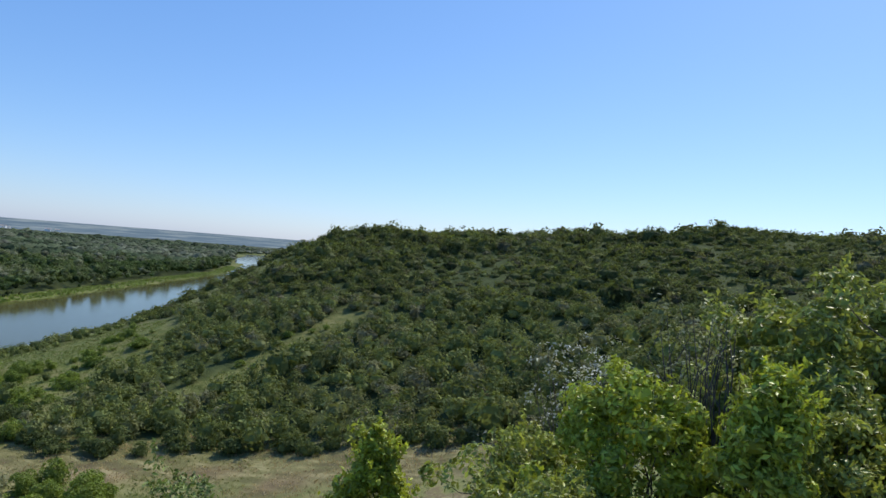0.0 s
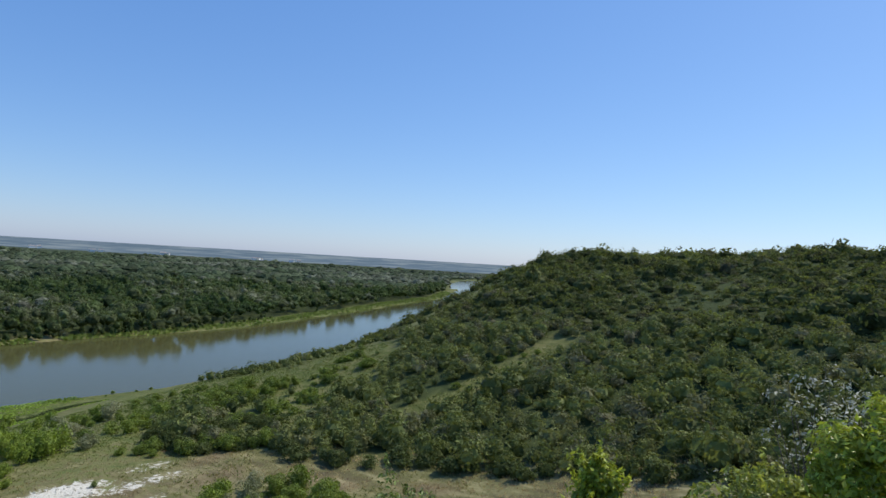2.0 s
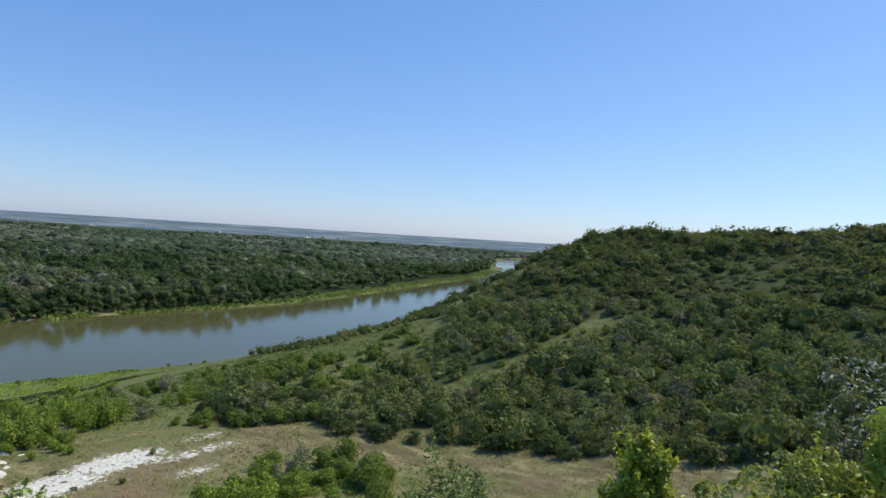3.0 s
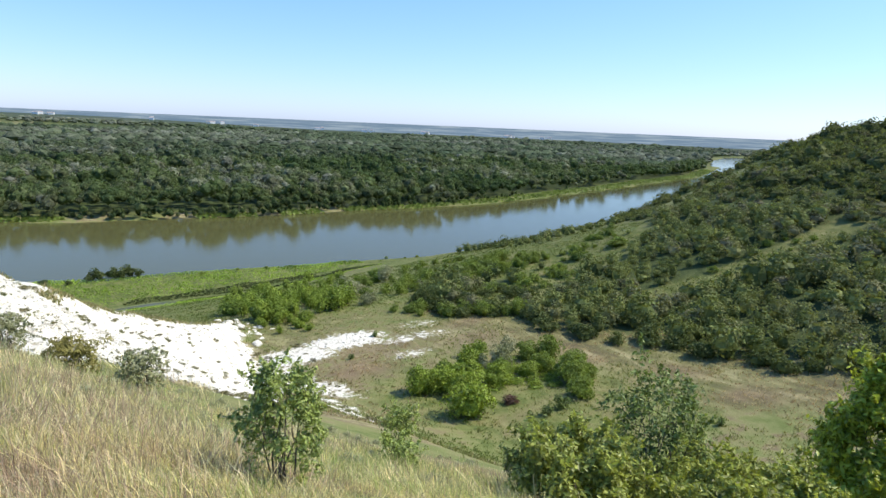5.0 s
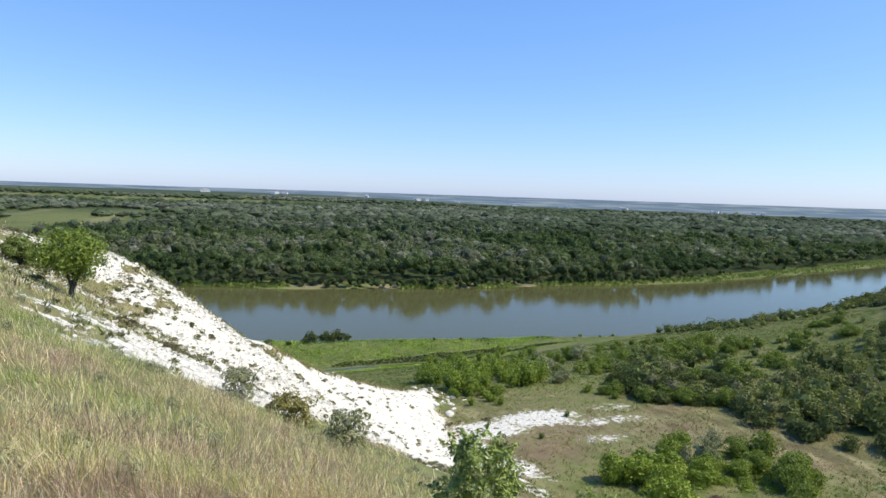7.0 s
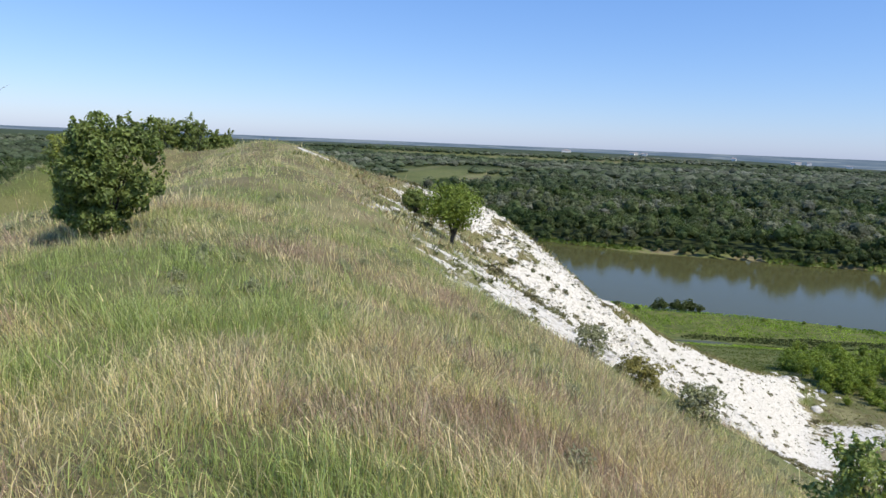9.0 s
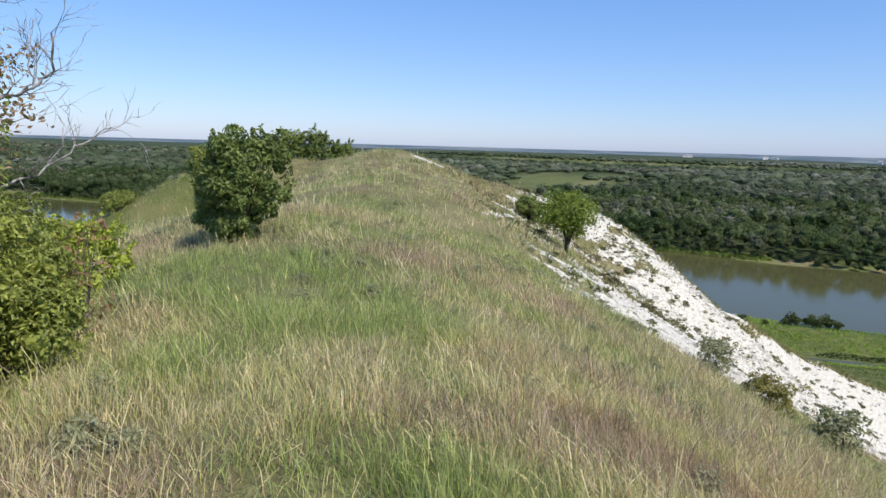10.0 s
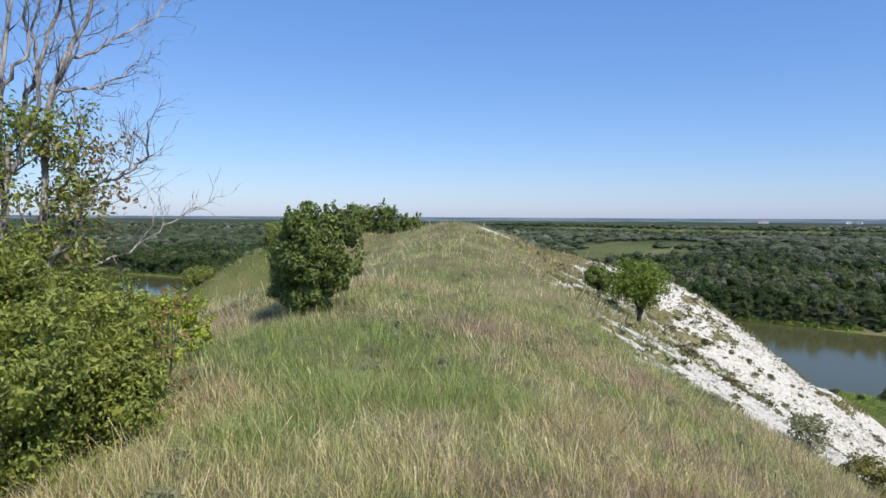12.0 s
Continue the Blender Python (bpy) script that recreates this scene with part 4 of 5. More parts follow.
def small_tree():
    """The little tree rooted in the chalk."""
    x, y = -6.0, 32.2
    g = np.random.default_rng(70)
    ob = new("small_tree")
    ob.location, ob.scale = (x, y, ground_at(x, y)), (1.0, 1.0, 0.95)
    trunk = tube([(0, 0, -0.3), (0.05, 0, 0.35), (0.12, 0.05, 0.75)], [0.13, 0.10, 0.085], 8)
    part("trunk", mesh_of("trunk", *trunk, M_BARK, smooth=True), ob)
    pieces, ends = limbs(g, 1.25, 2.1, 7, 0.06, 0.4, apart=True)
    for v, f in pieces:
        part("limb", mesh_of("limb", v + (0.1, 0, 0.65), f, M_BARK, smooth=True), ob)
    c = np.concatenate([np.array(ends) + (0.1, 0, 0.65), unit(g.normal(size=(34, 3))) * (1.5, 1.5, 0.85) * g.uniform(0.5, 0.95, (34, 1)) + (0.1, 0, 1.85)])
    d = g.normal(size=(len(c), 130, 3)) * 0.2
    v, f = leaves((c[:, None] + d).reshape(-1, 3), unit((d + 0.3 * (c[:, None] - (0, 0, 1.2))).reshape(-1, 3)), 0.066, g, 1.3, 0.6)
    part("crown", mesh_of("crown", v, f, M_THICKET, np.full(len(f), 0.5)), ob)
    tagged(ob, "small round-crowned green tree rooted in the chalk slope", "tree")


def dead_tree():
    """A mostly bare tree: a few bleached crooked limbs with fine forked twigs, some living and rusty leaves."""
    g = np.random.default_rng(81)
    ob = new("dead_tree")
    ob.location = (-5.75, 3.0, ground_at(-5.75, 3.0))
    side, away = np.array((0.5, 0.866, 0)), np.array((-0.866, 0.5, 0))
    up0 = 55 - ground_at(-5.75, 3.0)
    twigs = []

    def twig(out, p, d, length, r, depth):
        pts, rad = [p], [r]
        for s in range(4):
            d = unit(d + 0.22 * g.normal(size=3) + (0, 0, 0.06))
            p = p + d * length / 4
            pts.append(p)
            rad.append(r * (1 - 0.19 * (s + 1)))
        out.append(tube(pts, rad, 4))
        twigs.append(p)
        if depth:
            for _ in range(2):
                k = int(g.integers(1, 5))
                twig(out, pts[k], unit(d + 0.45 * g.normal(size=3)), length * g.uniform(0.45, 0.75), max(0.0022, rad[k] * 0.65), depth - 1)

    # each limb: thickness at its root, lean away, then points to the side and above eye level
    LIMBS = ((0.050, 0.1, (0.36, -1.0), (0.47, -0.43), (0.54, 0.67), (0.54, 0.94), (0.68, 1.25), (0.88, 1.77), (1.0, 2.4)),
             (0.017, 0.0, (0.62, 1.0), (0.82, 1.02), (1.0, 1.11), (1.2, 1.29)),
             (0.017, 0.3, (0.70, 1.28), (0.9, 1.36), (1.09, 1.55), (1.38, 1.77), (1.55, 2.0)),
             (0.045, 0.4, (0.21, -0.17), (0.28, 0.52), (0.39, 0.94), (0.55, 1.45), (0.67, 1.77), (0.75, 2.3)),
             (0.034, -0.2, (0.44, -0.54), (0.69, -0.08), (0.86, 0.25), (1.1, 0.36), (1.25, 0.47), (1.24, 0.78)),
             (0.012, -0.1, (1.02, 0.3), (1.12, 0.42), (1.1, 0.65)),
             (0.016, 0.2, (0.55, -0.82), (0.76, -0.48), (1.09, -0.34), (1.45, -0.08), (1.73, 0.06)),
             (0.045, 0.5, (0.13, -0.54), (0.17, 0.38), (0.25, 1.31), (0.32, 2.0), (0.3, 2.5)),
             (0.020, 0.1, (0.45, -0.1), (0.67, 0.25), (0.77, 0.62), (0.71, 1.08)),
             (0.035, -0.3, (-0.1, -0.4), (-0.2, 0.6), (-0.1, 1.4), (0.15, 2.2)),
             (0.026, 0.2, (0.3, 0.35), (0.5, 0.9), (0.45, 1.5), (0.62, 2.3)),
             (0.020, -0.1, (0.22, 0.9), (0.4, 1.3), (0.42, 1.9), (0.3, 2.4)),
             (0.018, 0.3, (0.6, 1.1), (0.76, 1.5), (0.7, 2.0), (0.82, 2.5)))
    for r, lean, *way in LIMBS:
        if r > 0.03:
            way = [(0.0, -up0 - 0.15), (0.12, -0.5 * up0 - 0.5)] + way
        n = len(way)
        k = np.linspace(0, n - 1, 4 * n)
        px, pz = np.interp(k, range(n), [w[0] for w in way]), np.interp(k, range(n), [w[1] for w in way])
        path = [side * a + away * lean * (0.3 + 0.7 * s / (n - 1)) * min(1, (b + up0) / 1.5) + np.array((0, 0, b + up0)) + 0.012 * g.normal(size=3) for a, b, s in zip(px, pz, k)]
        rad = [0.78 * r * (1 - 0.8 * s / (n - 1)) + 0.002 for s in k]
        out = []
        for j in range(len(path) // 3, len(path)):
            d = unit(path[min(j + 1, len(path) - 1)] - path[j - 1])
            twig(out, path[j], unit(d + 0.5 * g.normal(size=3) + 0.1 * side), g.uniform(0.16, 0.42), max(0.003, rad[j] * 0.45), 2)
        limb = part("limb", mesh_of("limb", *tube(path, rad, 7), M_DEAD, smooth=True), ob)
        part("twig", mesh_of("twig", *merged(out), M_DEAD, smooth=True), limb, "fine bare grey twigs")
    t = np.array(twigs)
    h, s = t[:, 2] - up0, t @ side
    low = t[(h < 1.0) & (h > -0.9) & (s < 0.85) & (g.random(len(t)) < np.interp(h, (-0.2, 1.0), (1.0, 0.22)))]
    red = t[(h < 0.62) & (h > -0.4) & (s > 0.55) & (s < 1.12)]
    for name, mat, pick, n, label in (("foliage", M_BUSH, low, 38, "living green leaves on the lower limbs"), ("withered_foliage", M_RUST, red[::3], 20, "withered rust-red leaves")):
        d = g.normal(size=(len(pick), n, 3)) * 0.075
        v, f = leaves((pick[:, None] + d).reshape(-1, 3), unit(d.reshape(-1, 3) + (0, 0, 0.04)), 0.0205, g, 1.3)
        part(name, mesh_of(name, v, f, mat, np.full(len(f), 0.3)), ob, label)
    tagged(ob, "mostly dead tree with bleached bare forked branches", "tree")


near_bushes()
small_tree()
dead_tree()


# ---- the bench below, the river flat and the slope's lower shrubs ----
def round_shrubs(name, spots, mat, label, group, seed, size=0.11, category="bush", lumps=14, per=36, flat=0.8, grow=1.0):
    """Bushes some way off: a few shapes, shared by all of the group. spots: x, y, radius."""
    protos = []
    for k in range(4):
        g = np.random.default_rng(seed + k)
        v, f = crown(g, 1.0, 1.0, flat, lumps, per, size, 1.2)
        bv, bf = blob(g, 0.48, 0.48, 0.48 * flat)
        v, f = merged([(v, f), (bv, np.array(bf))])
        sv, _ = limbs(g, 0.5, 0.9, 3, 0.035, 0.4, 4)
        protos.append((mesh_of("crown", v + (0, 0, 0.75 * flat), f, mat, np.full(len(f), 0.0)), mesh_of("trunk", sv[0], sv[1], M_BARK, smooth=True)))
    g = np.random.default_rng(seed + 9)
    for x, y, r in spots:
        r = r * grow
        ob = new(name)
        c, s = protos[g.integers(4)]
        ob.location = (x, y, ground_at(x, y) - 0.1 - 0.18 * r)
        ob.scale = (r, r * g.uniform(0.85, 1.15), r * g.uniform(0.85, 1.1))
        ob.rotation_euler = (0, 0, g.uniform(0, 6.28))
        part("trunk", s, ob)
        part("crown", c, ob)
        tagged(ob, label, category, group)


def bench_shrubs():
    g = np.random.default_rng(90)
    clump = [(44.6, 64.8, 1.9), (47.6, 64.2, 2.2), (51, 63.5, 2.2), (45.2, 55.3, 2.2), (55.5, 69, 1.8), (59, 72, 1.6), (54.5, 62, 1.7), (48.5, 60.5, 1.8), (61, 62.5, 1.5), (57.5, 64, 1.4), (65.3, 58.5, 2.1), (68.5, 66.5, 1.9), (61, 52.8, 1.8), (67, 57.6, 1.3), (64, 63, 1.6), (69.5, 62, 1.6), (63.5, 56.5, 1.7), (50, 66.5, 1.8), (65.5, 68, 1.5)]
    round_shrubs("sage_bush", [(58.8, 66.4, 1.9), (56.5, 67, 1.4), (64.5, 71, 1.5)], M_SAGE, "grey-green upright bush among brighter ones on the bench", "bushes on the bench", 305, 0.07, grow=1.0, per=80, flat=1.25)
    round_shrubs("bench_bush", clump[:10], M_WILLOW, "bright green rounded bush on the dry grass bench", "bushes on the bench", 300, 0.06, grow=1.32, per=110, lumps=22, flat=0.85)
    round_shrubs("bench_bush", clump[10:], M_THICKET, "green rounded bush on the dry grass bench", "bushes on the bench", 302, 0.06, grow=1.32, per=110, lumps=22, flat=0.95)
    round_shrubs("herb_patch", [(59.8, 60.4, 1.7), (57, 61, 1.6), (62.5, 60, 1.6), (58.5, 58.6, 1.4), (55.5, 63.5, 1.5), (60.5, 64.5, 1.6), (53, 60.5, 1.3), (64.5, 61, 1.5), (61, 57.5, 1.4), (49.5, 58.5, 1.2), (66, 63.5, 1.5), (62, 68, 1.6)], M_WILLOW, "low light green herbs between the bench bushes", "herbs on the bench", 306, 0.05, per=80, flat=0.45)
    round_shrubs("reddish_bush", [(51.8, 55.9, 1.15)], M_REDBUSH, "small reddish-brown bush on the bench", "", 310, 0.07, per=70)
    round_shrubs("small_bush", [(67.9, 38, 0.75), (53, 50.8, 1.1), (56.2, 51.6, 1.4), (44, 82, 0.6), (52, 89, 0.7)], M_DARKBUSH, "small dark green bush in the grass", "small bushes on the bench", 320, 0.07, per=70, flat=1.0)
    grey = [(61.5, 119.5, 1.6), (64, 126, 2.0), (68, 127, 2.3), (62, 110, 1.5), (64, 111.5, 1.7), (70.5, 128, 1.5), (78, 150, 2.0), (84, 140, 2.2), (72, 140, 1.8), (90, 150, 2.2), (96, 158, 2.0), (80, 118, 1.4)]
    round_shrubs("grey_bush", grey, M_SAGE, "grey-green rounded bush on open ground", "grey-green bushes", 330, 0.07, per=80, flat=1.1)
    row = [(98 + 1.9 * k + g.normal() * 0.5, 118 + 0.9 * math.sin(k) + 0.3 * k + g.normal(), g.uniform(1.2, 2.1)) for k in range(12)]
    row += [(84 + 2.2 * k, 124 + 3.0 * g.normal() + 1.0 * k, g.uniform(1.4, 2.2)) for k in range(9)]
    row += [(84 + 33 * u + 2.5 * g.normal(), 119 + 6 * u + g.uniform(-5, 9), g.uniform(1.3, 2.4)) for u in g.random(70)]
    row += [(g.uniform(62, 84), g.uniform(114, 150), g.uniform(1.0, 2.1)) for k in range(30)]
    row += [(g.uniform(84, 118), g.uniform(135, 172), g.uniform(0.8, 1.6)) for k in range(26)]
    belt = [(64 + 18 * u + g.normal(), 97.5 - 13 * u + abs(g.normal()) * 3, g.uniform(1.1, 2.0)) for u in g.random(26)]
    belt += [(g.uniform(70, 93), g.uniform(95, 107), g.uniform(1.1, 2.1)) for k in range(26)]
    round_shrubs("belt_shrub", belt[:28], M_THICKET, "green shrub in the belt above the river slope", "shrubs above the slope", 400, 0.07, per=75, flat=1.0)
    round_shrubs("belt_shrub", belt[28:], M_HILL, "dark green shrub in the belt above the river slope", "shrubs above the slope", 410, 0.07, per=75, flat=1.0)
    round_shrubs("slope_shrub", row, M_THICKET, "fresh green shrub on the lower river slope", "shrubs on the lower slope", 340, 0.075, per=70, flat=1.0)
    lone = [(94 + 54 * u + 3 * g.normal(), 101 + 20 * u + 4.5 * g.normal(), g.uniform(0.5, 1.7) ** 1.2) for u in g.random(52)] + [(g.uniform(122, 148), g.uniform(62, 76), g.uniform(0.6, 1.3)) for k in range(12)]
    round_shrubs("glade_shrub", lone, M_THICKET, "small green shrub in a hillside glade", "shrubs in the glades", 350, 0.075, per=70, flat=0.8, grow=1.25)
    edge = []
    for k in range(44):
        y = 100 - 2.6 * k
        edge.append((float(wood_edge(y)) + g.normal() * 1.2, y + g.normal(), g.uniform(1.5, 2.5)))
    round_shrubs("wood_edge_bush", edge, M_HILL, "dark green bush at the edge of the hillside woods", "bushes at the wood's edge", 360, 0.09, per=48)
    willow = [(40 + 20 * u, 104 + 26 * w + 0.3 * 20 * u, g.uniform(1.3, 2.4)) for u, w in g.random((72, 2))] + [(g.uniform(60, 90), g.uniform(150, 200), g.uniform(1.0, 2.0)) for k in range(22)]
    willow += [(g.uniform(38, 47), g.uniform(97, 106), g.uniform(0.8, 1.4)) for k in range(14)]
    round_shrubs("willow_bush", willow, M_WILLOW, "bright yellow-green willow bush below the chalk rocks", "willow thicket", 370, 0.08, flat=1.3, per=45)
    isle = [(33.0, 235, 3.0), (36.5, 235.5, 2.5), (39.5, 236, 2.6), (42.5, 236, 3.0), (30, 234, 1.8), (45, 235, 1.8), (17, 233, 1.8), (24, 231, 1.3)]
    round_shrubs("shore_willow", isle, M_HILL, "dark rounded willow at the water's edge", "willows at the water's edge", 380, 0.1, flat=0.95, per=50)
    shore = [(60 + 4.5 * k + g.normal(), near_y - 3 - abs(g.normal()) * 4, g.uniform(0.5, 1.1)) for k in range(22) for near_y in (float(near_shore(np.array([60 + 4.5 * k]))[0]),)]
    round_shrubs("bank_shrub", [s for s in shore if g.random() < 0.3], M_THICKET, "low green shrub on the river bank", "shrubs on the bank", 390, 0.1)


bench_shrubs()


def chalk_herbs():
    """Dark low herbs in a line below the spur's crest."""
    spots = ((-5.9, 45.0, 0.55), (-5.2, 44.5, 0.4), (-4.7, 44.4, 0.5), (-4.0, 44.2, 0.6), (-3.3, 44.6, 0.35), (-2.6, 44.9, 0.4), (-1.6, 45.5, 0.55), (-1.0, 45.5, 0.5), (-0.4, 45.8, 0.42), (0.1, 47.5, 0.36),
             (1.3, 46.5, 0.4), (2.4, 44.1, 0.45), (0.8, 42.9, 0.35), (6.0, 60.9, 0.5), (7.4, 61.2, 0.5), (6.7, 61.4, 0.4), (10.4, 62.8, 0.5), (17.1, 75.3, 0.6), (20.3, 79.0, 0.6), (-5.9, 42.1, 0.5), (-6.8, 41.0, 0.5), (-7.4, 39.6, 0.45), (3.6, 50.5, 0.38), (-2.4, 20.0, 0.2), (-1.9, 20.8, 0.16), (-1.0, 21.9, 0.2), (-3.2, 21.4, 0.2))
    round_shrubs("chalk_herb", spots, M_HERB, "low dark green herb cushion on the bare chalk", "herbs on the chalk", 395, 0.13, "plant", 9, 26, 0.5, 0.8)


M_HERB = foliage("chalk_herb_leaves", [(0.0, (0.12, 0.13, 0.055)), (0.5, (0.15, 0.165, 0.06)), (1.0, (0.19, 0.19, 0.09))], 0.25)
chalk_herbs()


def reeds():
    """Bright reeds on the river flat."""
    g = np.random.default_rng(95)
    p = np.stack([g.uniform(10, 125, 32000), g.uniform(180, 240, 32000)], -1)
    off = near_shore(p[:, 0]) - p[:, 1]
    z = height(p[:, 0], p[:, 1])
    slough = np.abs(p[:, 1] - (199 + 0.17 * (p[:, 0] - 45))) < 6.5 - 0.05 * np.abs(p[:, 0] - 65) + 2.0 * lattice(p[:, 0], 0 * p[:, 0], 7)
    ok = (off > -2) & (z < 3.6) & ~slough
    p, z = p[ok], z[ok]
    n = len(p)
    a = g.uniform(0, np.pi, n)
    h, w = g.uniform(0.12, 0.4, n) * (1 + 0.9 * rough_noise(p[:, 0], p[:, 1], 6)), g.uniform(0.15, 0.4, n)
    d = np.stack([np.cos(a), np.sin(a), 0 * a], -1) * w[:, None]
    b = np.concatenate([p, (z - 0.1)[:, None]], 1)
    up = np.stack([0.25 * g.normal(size=n), 0.25 * g.normal(size=n), h], -1)
    v = np.stack([b - d * 0.5, b + d * 0.5, b + up + d * 0.35, b + up - d * 0.35], 1).reshape(-1, 3)
    tagged(new("reeds", mesh_of("reeds", v, np.arange(4 * n).reshape(-1, 4), M_MARSH, np.clip(0.5 + 0.8 * rough_noise(p[:, 0], p[:, 1], 12), 0, 0.99))),
           "bright green reeds on the river flat", "reeds", kind="stuff")


reeds()


def bank_grass():
    """Tall grass along the far bank."""
    g = np.random.default_rng(97)
    n = 9000
    x = g.uniform(-620, 1000, n)
    off = g.uniform(0.3, 9, n) * (1 + 1.2 * step(150, 500, x))
    y = far_shore(x) + off
    ok = step(120, 260, x) + lattice(x, 0 * x, 23) + 0.5 * lattice(x, 0 * x + 7, 90) > -0.45
    x, y = x[ok], y[ok]
    n = len(x)
    a = g.uniform(-0.5, 0.5, n)
    d = np.stack([np.cos(a), np.sin(a), 0 * a], -1) * g.uniform(0.4, 1.1, n)[:, None]
    b = np.stack([x, y, height(x, y) - 0.2], -1)
    up = np.stack([0.2 * g.normal(size=n), 0.3 * g.normal(size=n), g.uniform(0.5, 1.5, n)], -1)
    v = np.stack([b - d, b + d, b + up + d * 0.6, b + up - d * 0.6], 1).reshape(-1, 3)
    tagged(new("bank_grass", mesh_of("bank_grass", v, np.arange(4 * n).reshape(-1, 4), M_THICKET, np.clip(0.4 + 0.4 * g.random(n), 0, 1))), "tall green grass along the far bank", "grass", kind="stuff")


bank_grass()


def sedge():
    """Darker sedge along the backwater."""
    g = np.random.default_rng(98)
    n = 9000
    x = g.uniform(34, 122, n)
    y = 199 + 0.17 * (x - 45) + g.uniform(-1, 1, n) * (6.8 - 0.05 * np.abs(x - 65)) + 1.5 * lattice(x, 0 * x, 8)
    dry = ~((x < 50) & (np.abs(y - 195.5) < 2.8))
    x, y = x[dry], y[dry]
    n = len(x)
    a = g.uniform(0, np.pi, n)
    d = np.stack([np.cos(a), np.sin(a), 0 * a], -1) * g.uniform(0.2, 0.5, n)[:, None]
    b = np.stack([x, y, height(x, y) - 0.1], -1)
    up = np.stack([0.2 * g.normal(size=n), 0.2 * g.normal(size=n), g.uniform(0.12, 0.4, n)], -1)
    v = np.stack([b - d, b + d, b + up + d * 0.4, b + up - d * 0.4], 1).reshape(-1, 3)
    tagged(new("sedge", mesh_of("sedge", v, np.arange(4 * n).reshape(-1, 4), M_SEDGE, g.random(n))), "dark sedge bordering the backwater", "reeds", kind="stuff")


M_SEDGE = foliage("sedge_blades", [(0.0, (0.05, 0.07, 0.024)), (1.0, (0.085, 0.105, 0.034))], 0.15, 0.7, 0.1, 0.0)
sedge()


# ---- grass on the knoll ----
def grass(name, count, r0, r1, tall, width, label, seed, keep_a=(-75, 115), joints=2):
    """Bent blades and seed heads in tufts, straw and green in drifts."""
    g = np.random.default_rng(seed)
    tufts, per = count // 13, 13
    r = np.sqrt(g.uniform(r0 * r0, r1 * r1, tufts))
    a = np.radians(g.uniform(*keep_a, tufts))
    cx, cy = -r * np.sin(a), r * np.cos(a)
    drift, tuft = rough_noise(cx, cy, 6.0, 3), g.normal(size=tufts)
    tone = 0.43 + 0.62 * drift + 0.46 * lattice(cx, cy, 0.9) + 0.30 * tuft - 0.52 * np.clip(drifts(cx, cy, LUSH), 0, 1) + 0.66 * np.clip(drifts(cx, cy, SERE), 0, 1) + 0.12 * step(-1.0, 1.5, cx)
    size = tall * (1 + 0.35 * drift + 0.45 * lattice(cx, cy, 0.7) + 0.28 * g.normal(size=tufts)).clip(0.4, 1.8)
    sway = 0.26 * g.normal(size=(tufts, 2))        # each tuft leans its own way
    wide = (0.05 + 9.0 * width) * g.uniform(0.6, 1.5, tufts)
    dx, dy = g.normal(size=(2, tufts, per))
    x, y = (cx[:, None] + wide[:, None] * dx).ravel(), (cy[:, None] + wide[:, None] * dy).ravel()
    z = height(x, y)
    ok = (chalk_at(x, y, z) < 0.15 + 0.1 * g.normal(size=len(x))) & (z > 25)
    spread = (0.17 * np.stack([dx.ravel(), dy.ravel()], -1) + sway.repeat(per, 0))[ok]
    tone, size = tone.repeat(per)[ok], size.repeat(per)[ok]
    x, y, z = x[ok], y[ok], z[ok]
    n = len(x)
    head = g.random(n) < 0.13 * step(0.15, 0.5, tone) + 0.03       # stems that carry a seed head
    tint = np.clip(tone + 0.09 * g.normal(size=n) + 0.08 * head, 0.02, 0.98)
    h = size * (0.28 + 0.85 * g.random(n) ** 1.3) * np.where(head, 1.15, 1.0)
    w = width * g.uniform(0.6, 1.4, n)
    lean = np.concatenate([spread + 0.13 * g.normal(size=(n, 2)) + np.stack([-0.08 - 0.14 * lattice(x, y, 2.2), 0.02 + 0.14 * lattice(y, x, 2.7)], -1), np.ones((n, 1))], 1)
    t = g.uniform(0, np.pi, n)
    side = np.stack([np.cos(t), np.sin(t), 0 * t], -1) * w[:, None]
    foot, top = np.where(head, 0.45, 1.0)[:, None], np.where(head, 0.9, 0.18)[:, None]
    b = np.stack([x, y, z - 0.03], -1)
    m = b + lean * (0.6 * h)[:, None] * (0.65, 0.65, 1)
    e = b + lean * h[:, None] * (1.15, 1.15, 0.97)
    if joints == 2:
        v = np.stack([b - side * foot, b + side * foot, m - side * 0.75 * np.maximum(foot, 0.6), m + side * 0.75 * np.maximum(foot, 0.6), e - side * top, e + side * top], 1).reshape(-1, 3)
        i = np.arange(n)[:, None] * 6
        f = np.concatenate([i + (0, 1, 3, 2), i + (2, 3, 5, 4)], 1).reshape(-1, 4)
    else:
        v = np.stack([b - side * foot, b + side * foot, e + side * top, e - side * top], 1).reshape(-1, 3)
        f = np.arange(4 * n).reshape(-1, 4)
    tagged(new(name, mesh_of(name, v, f, M_GRASS, tint.repeat(joints))), label, "grass", kind="stuff")


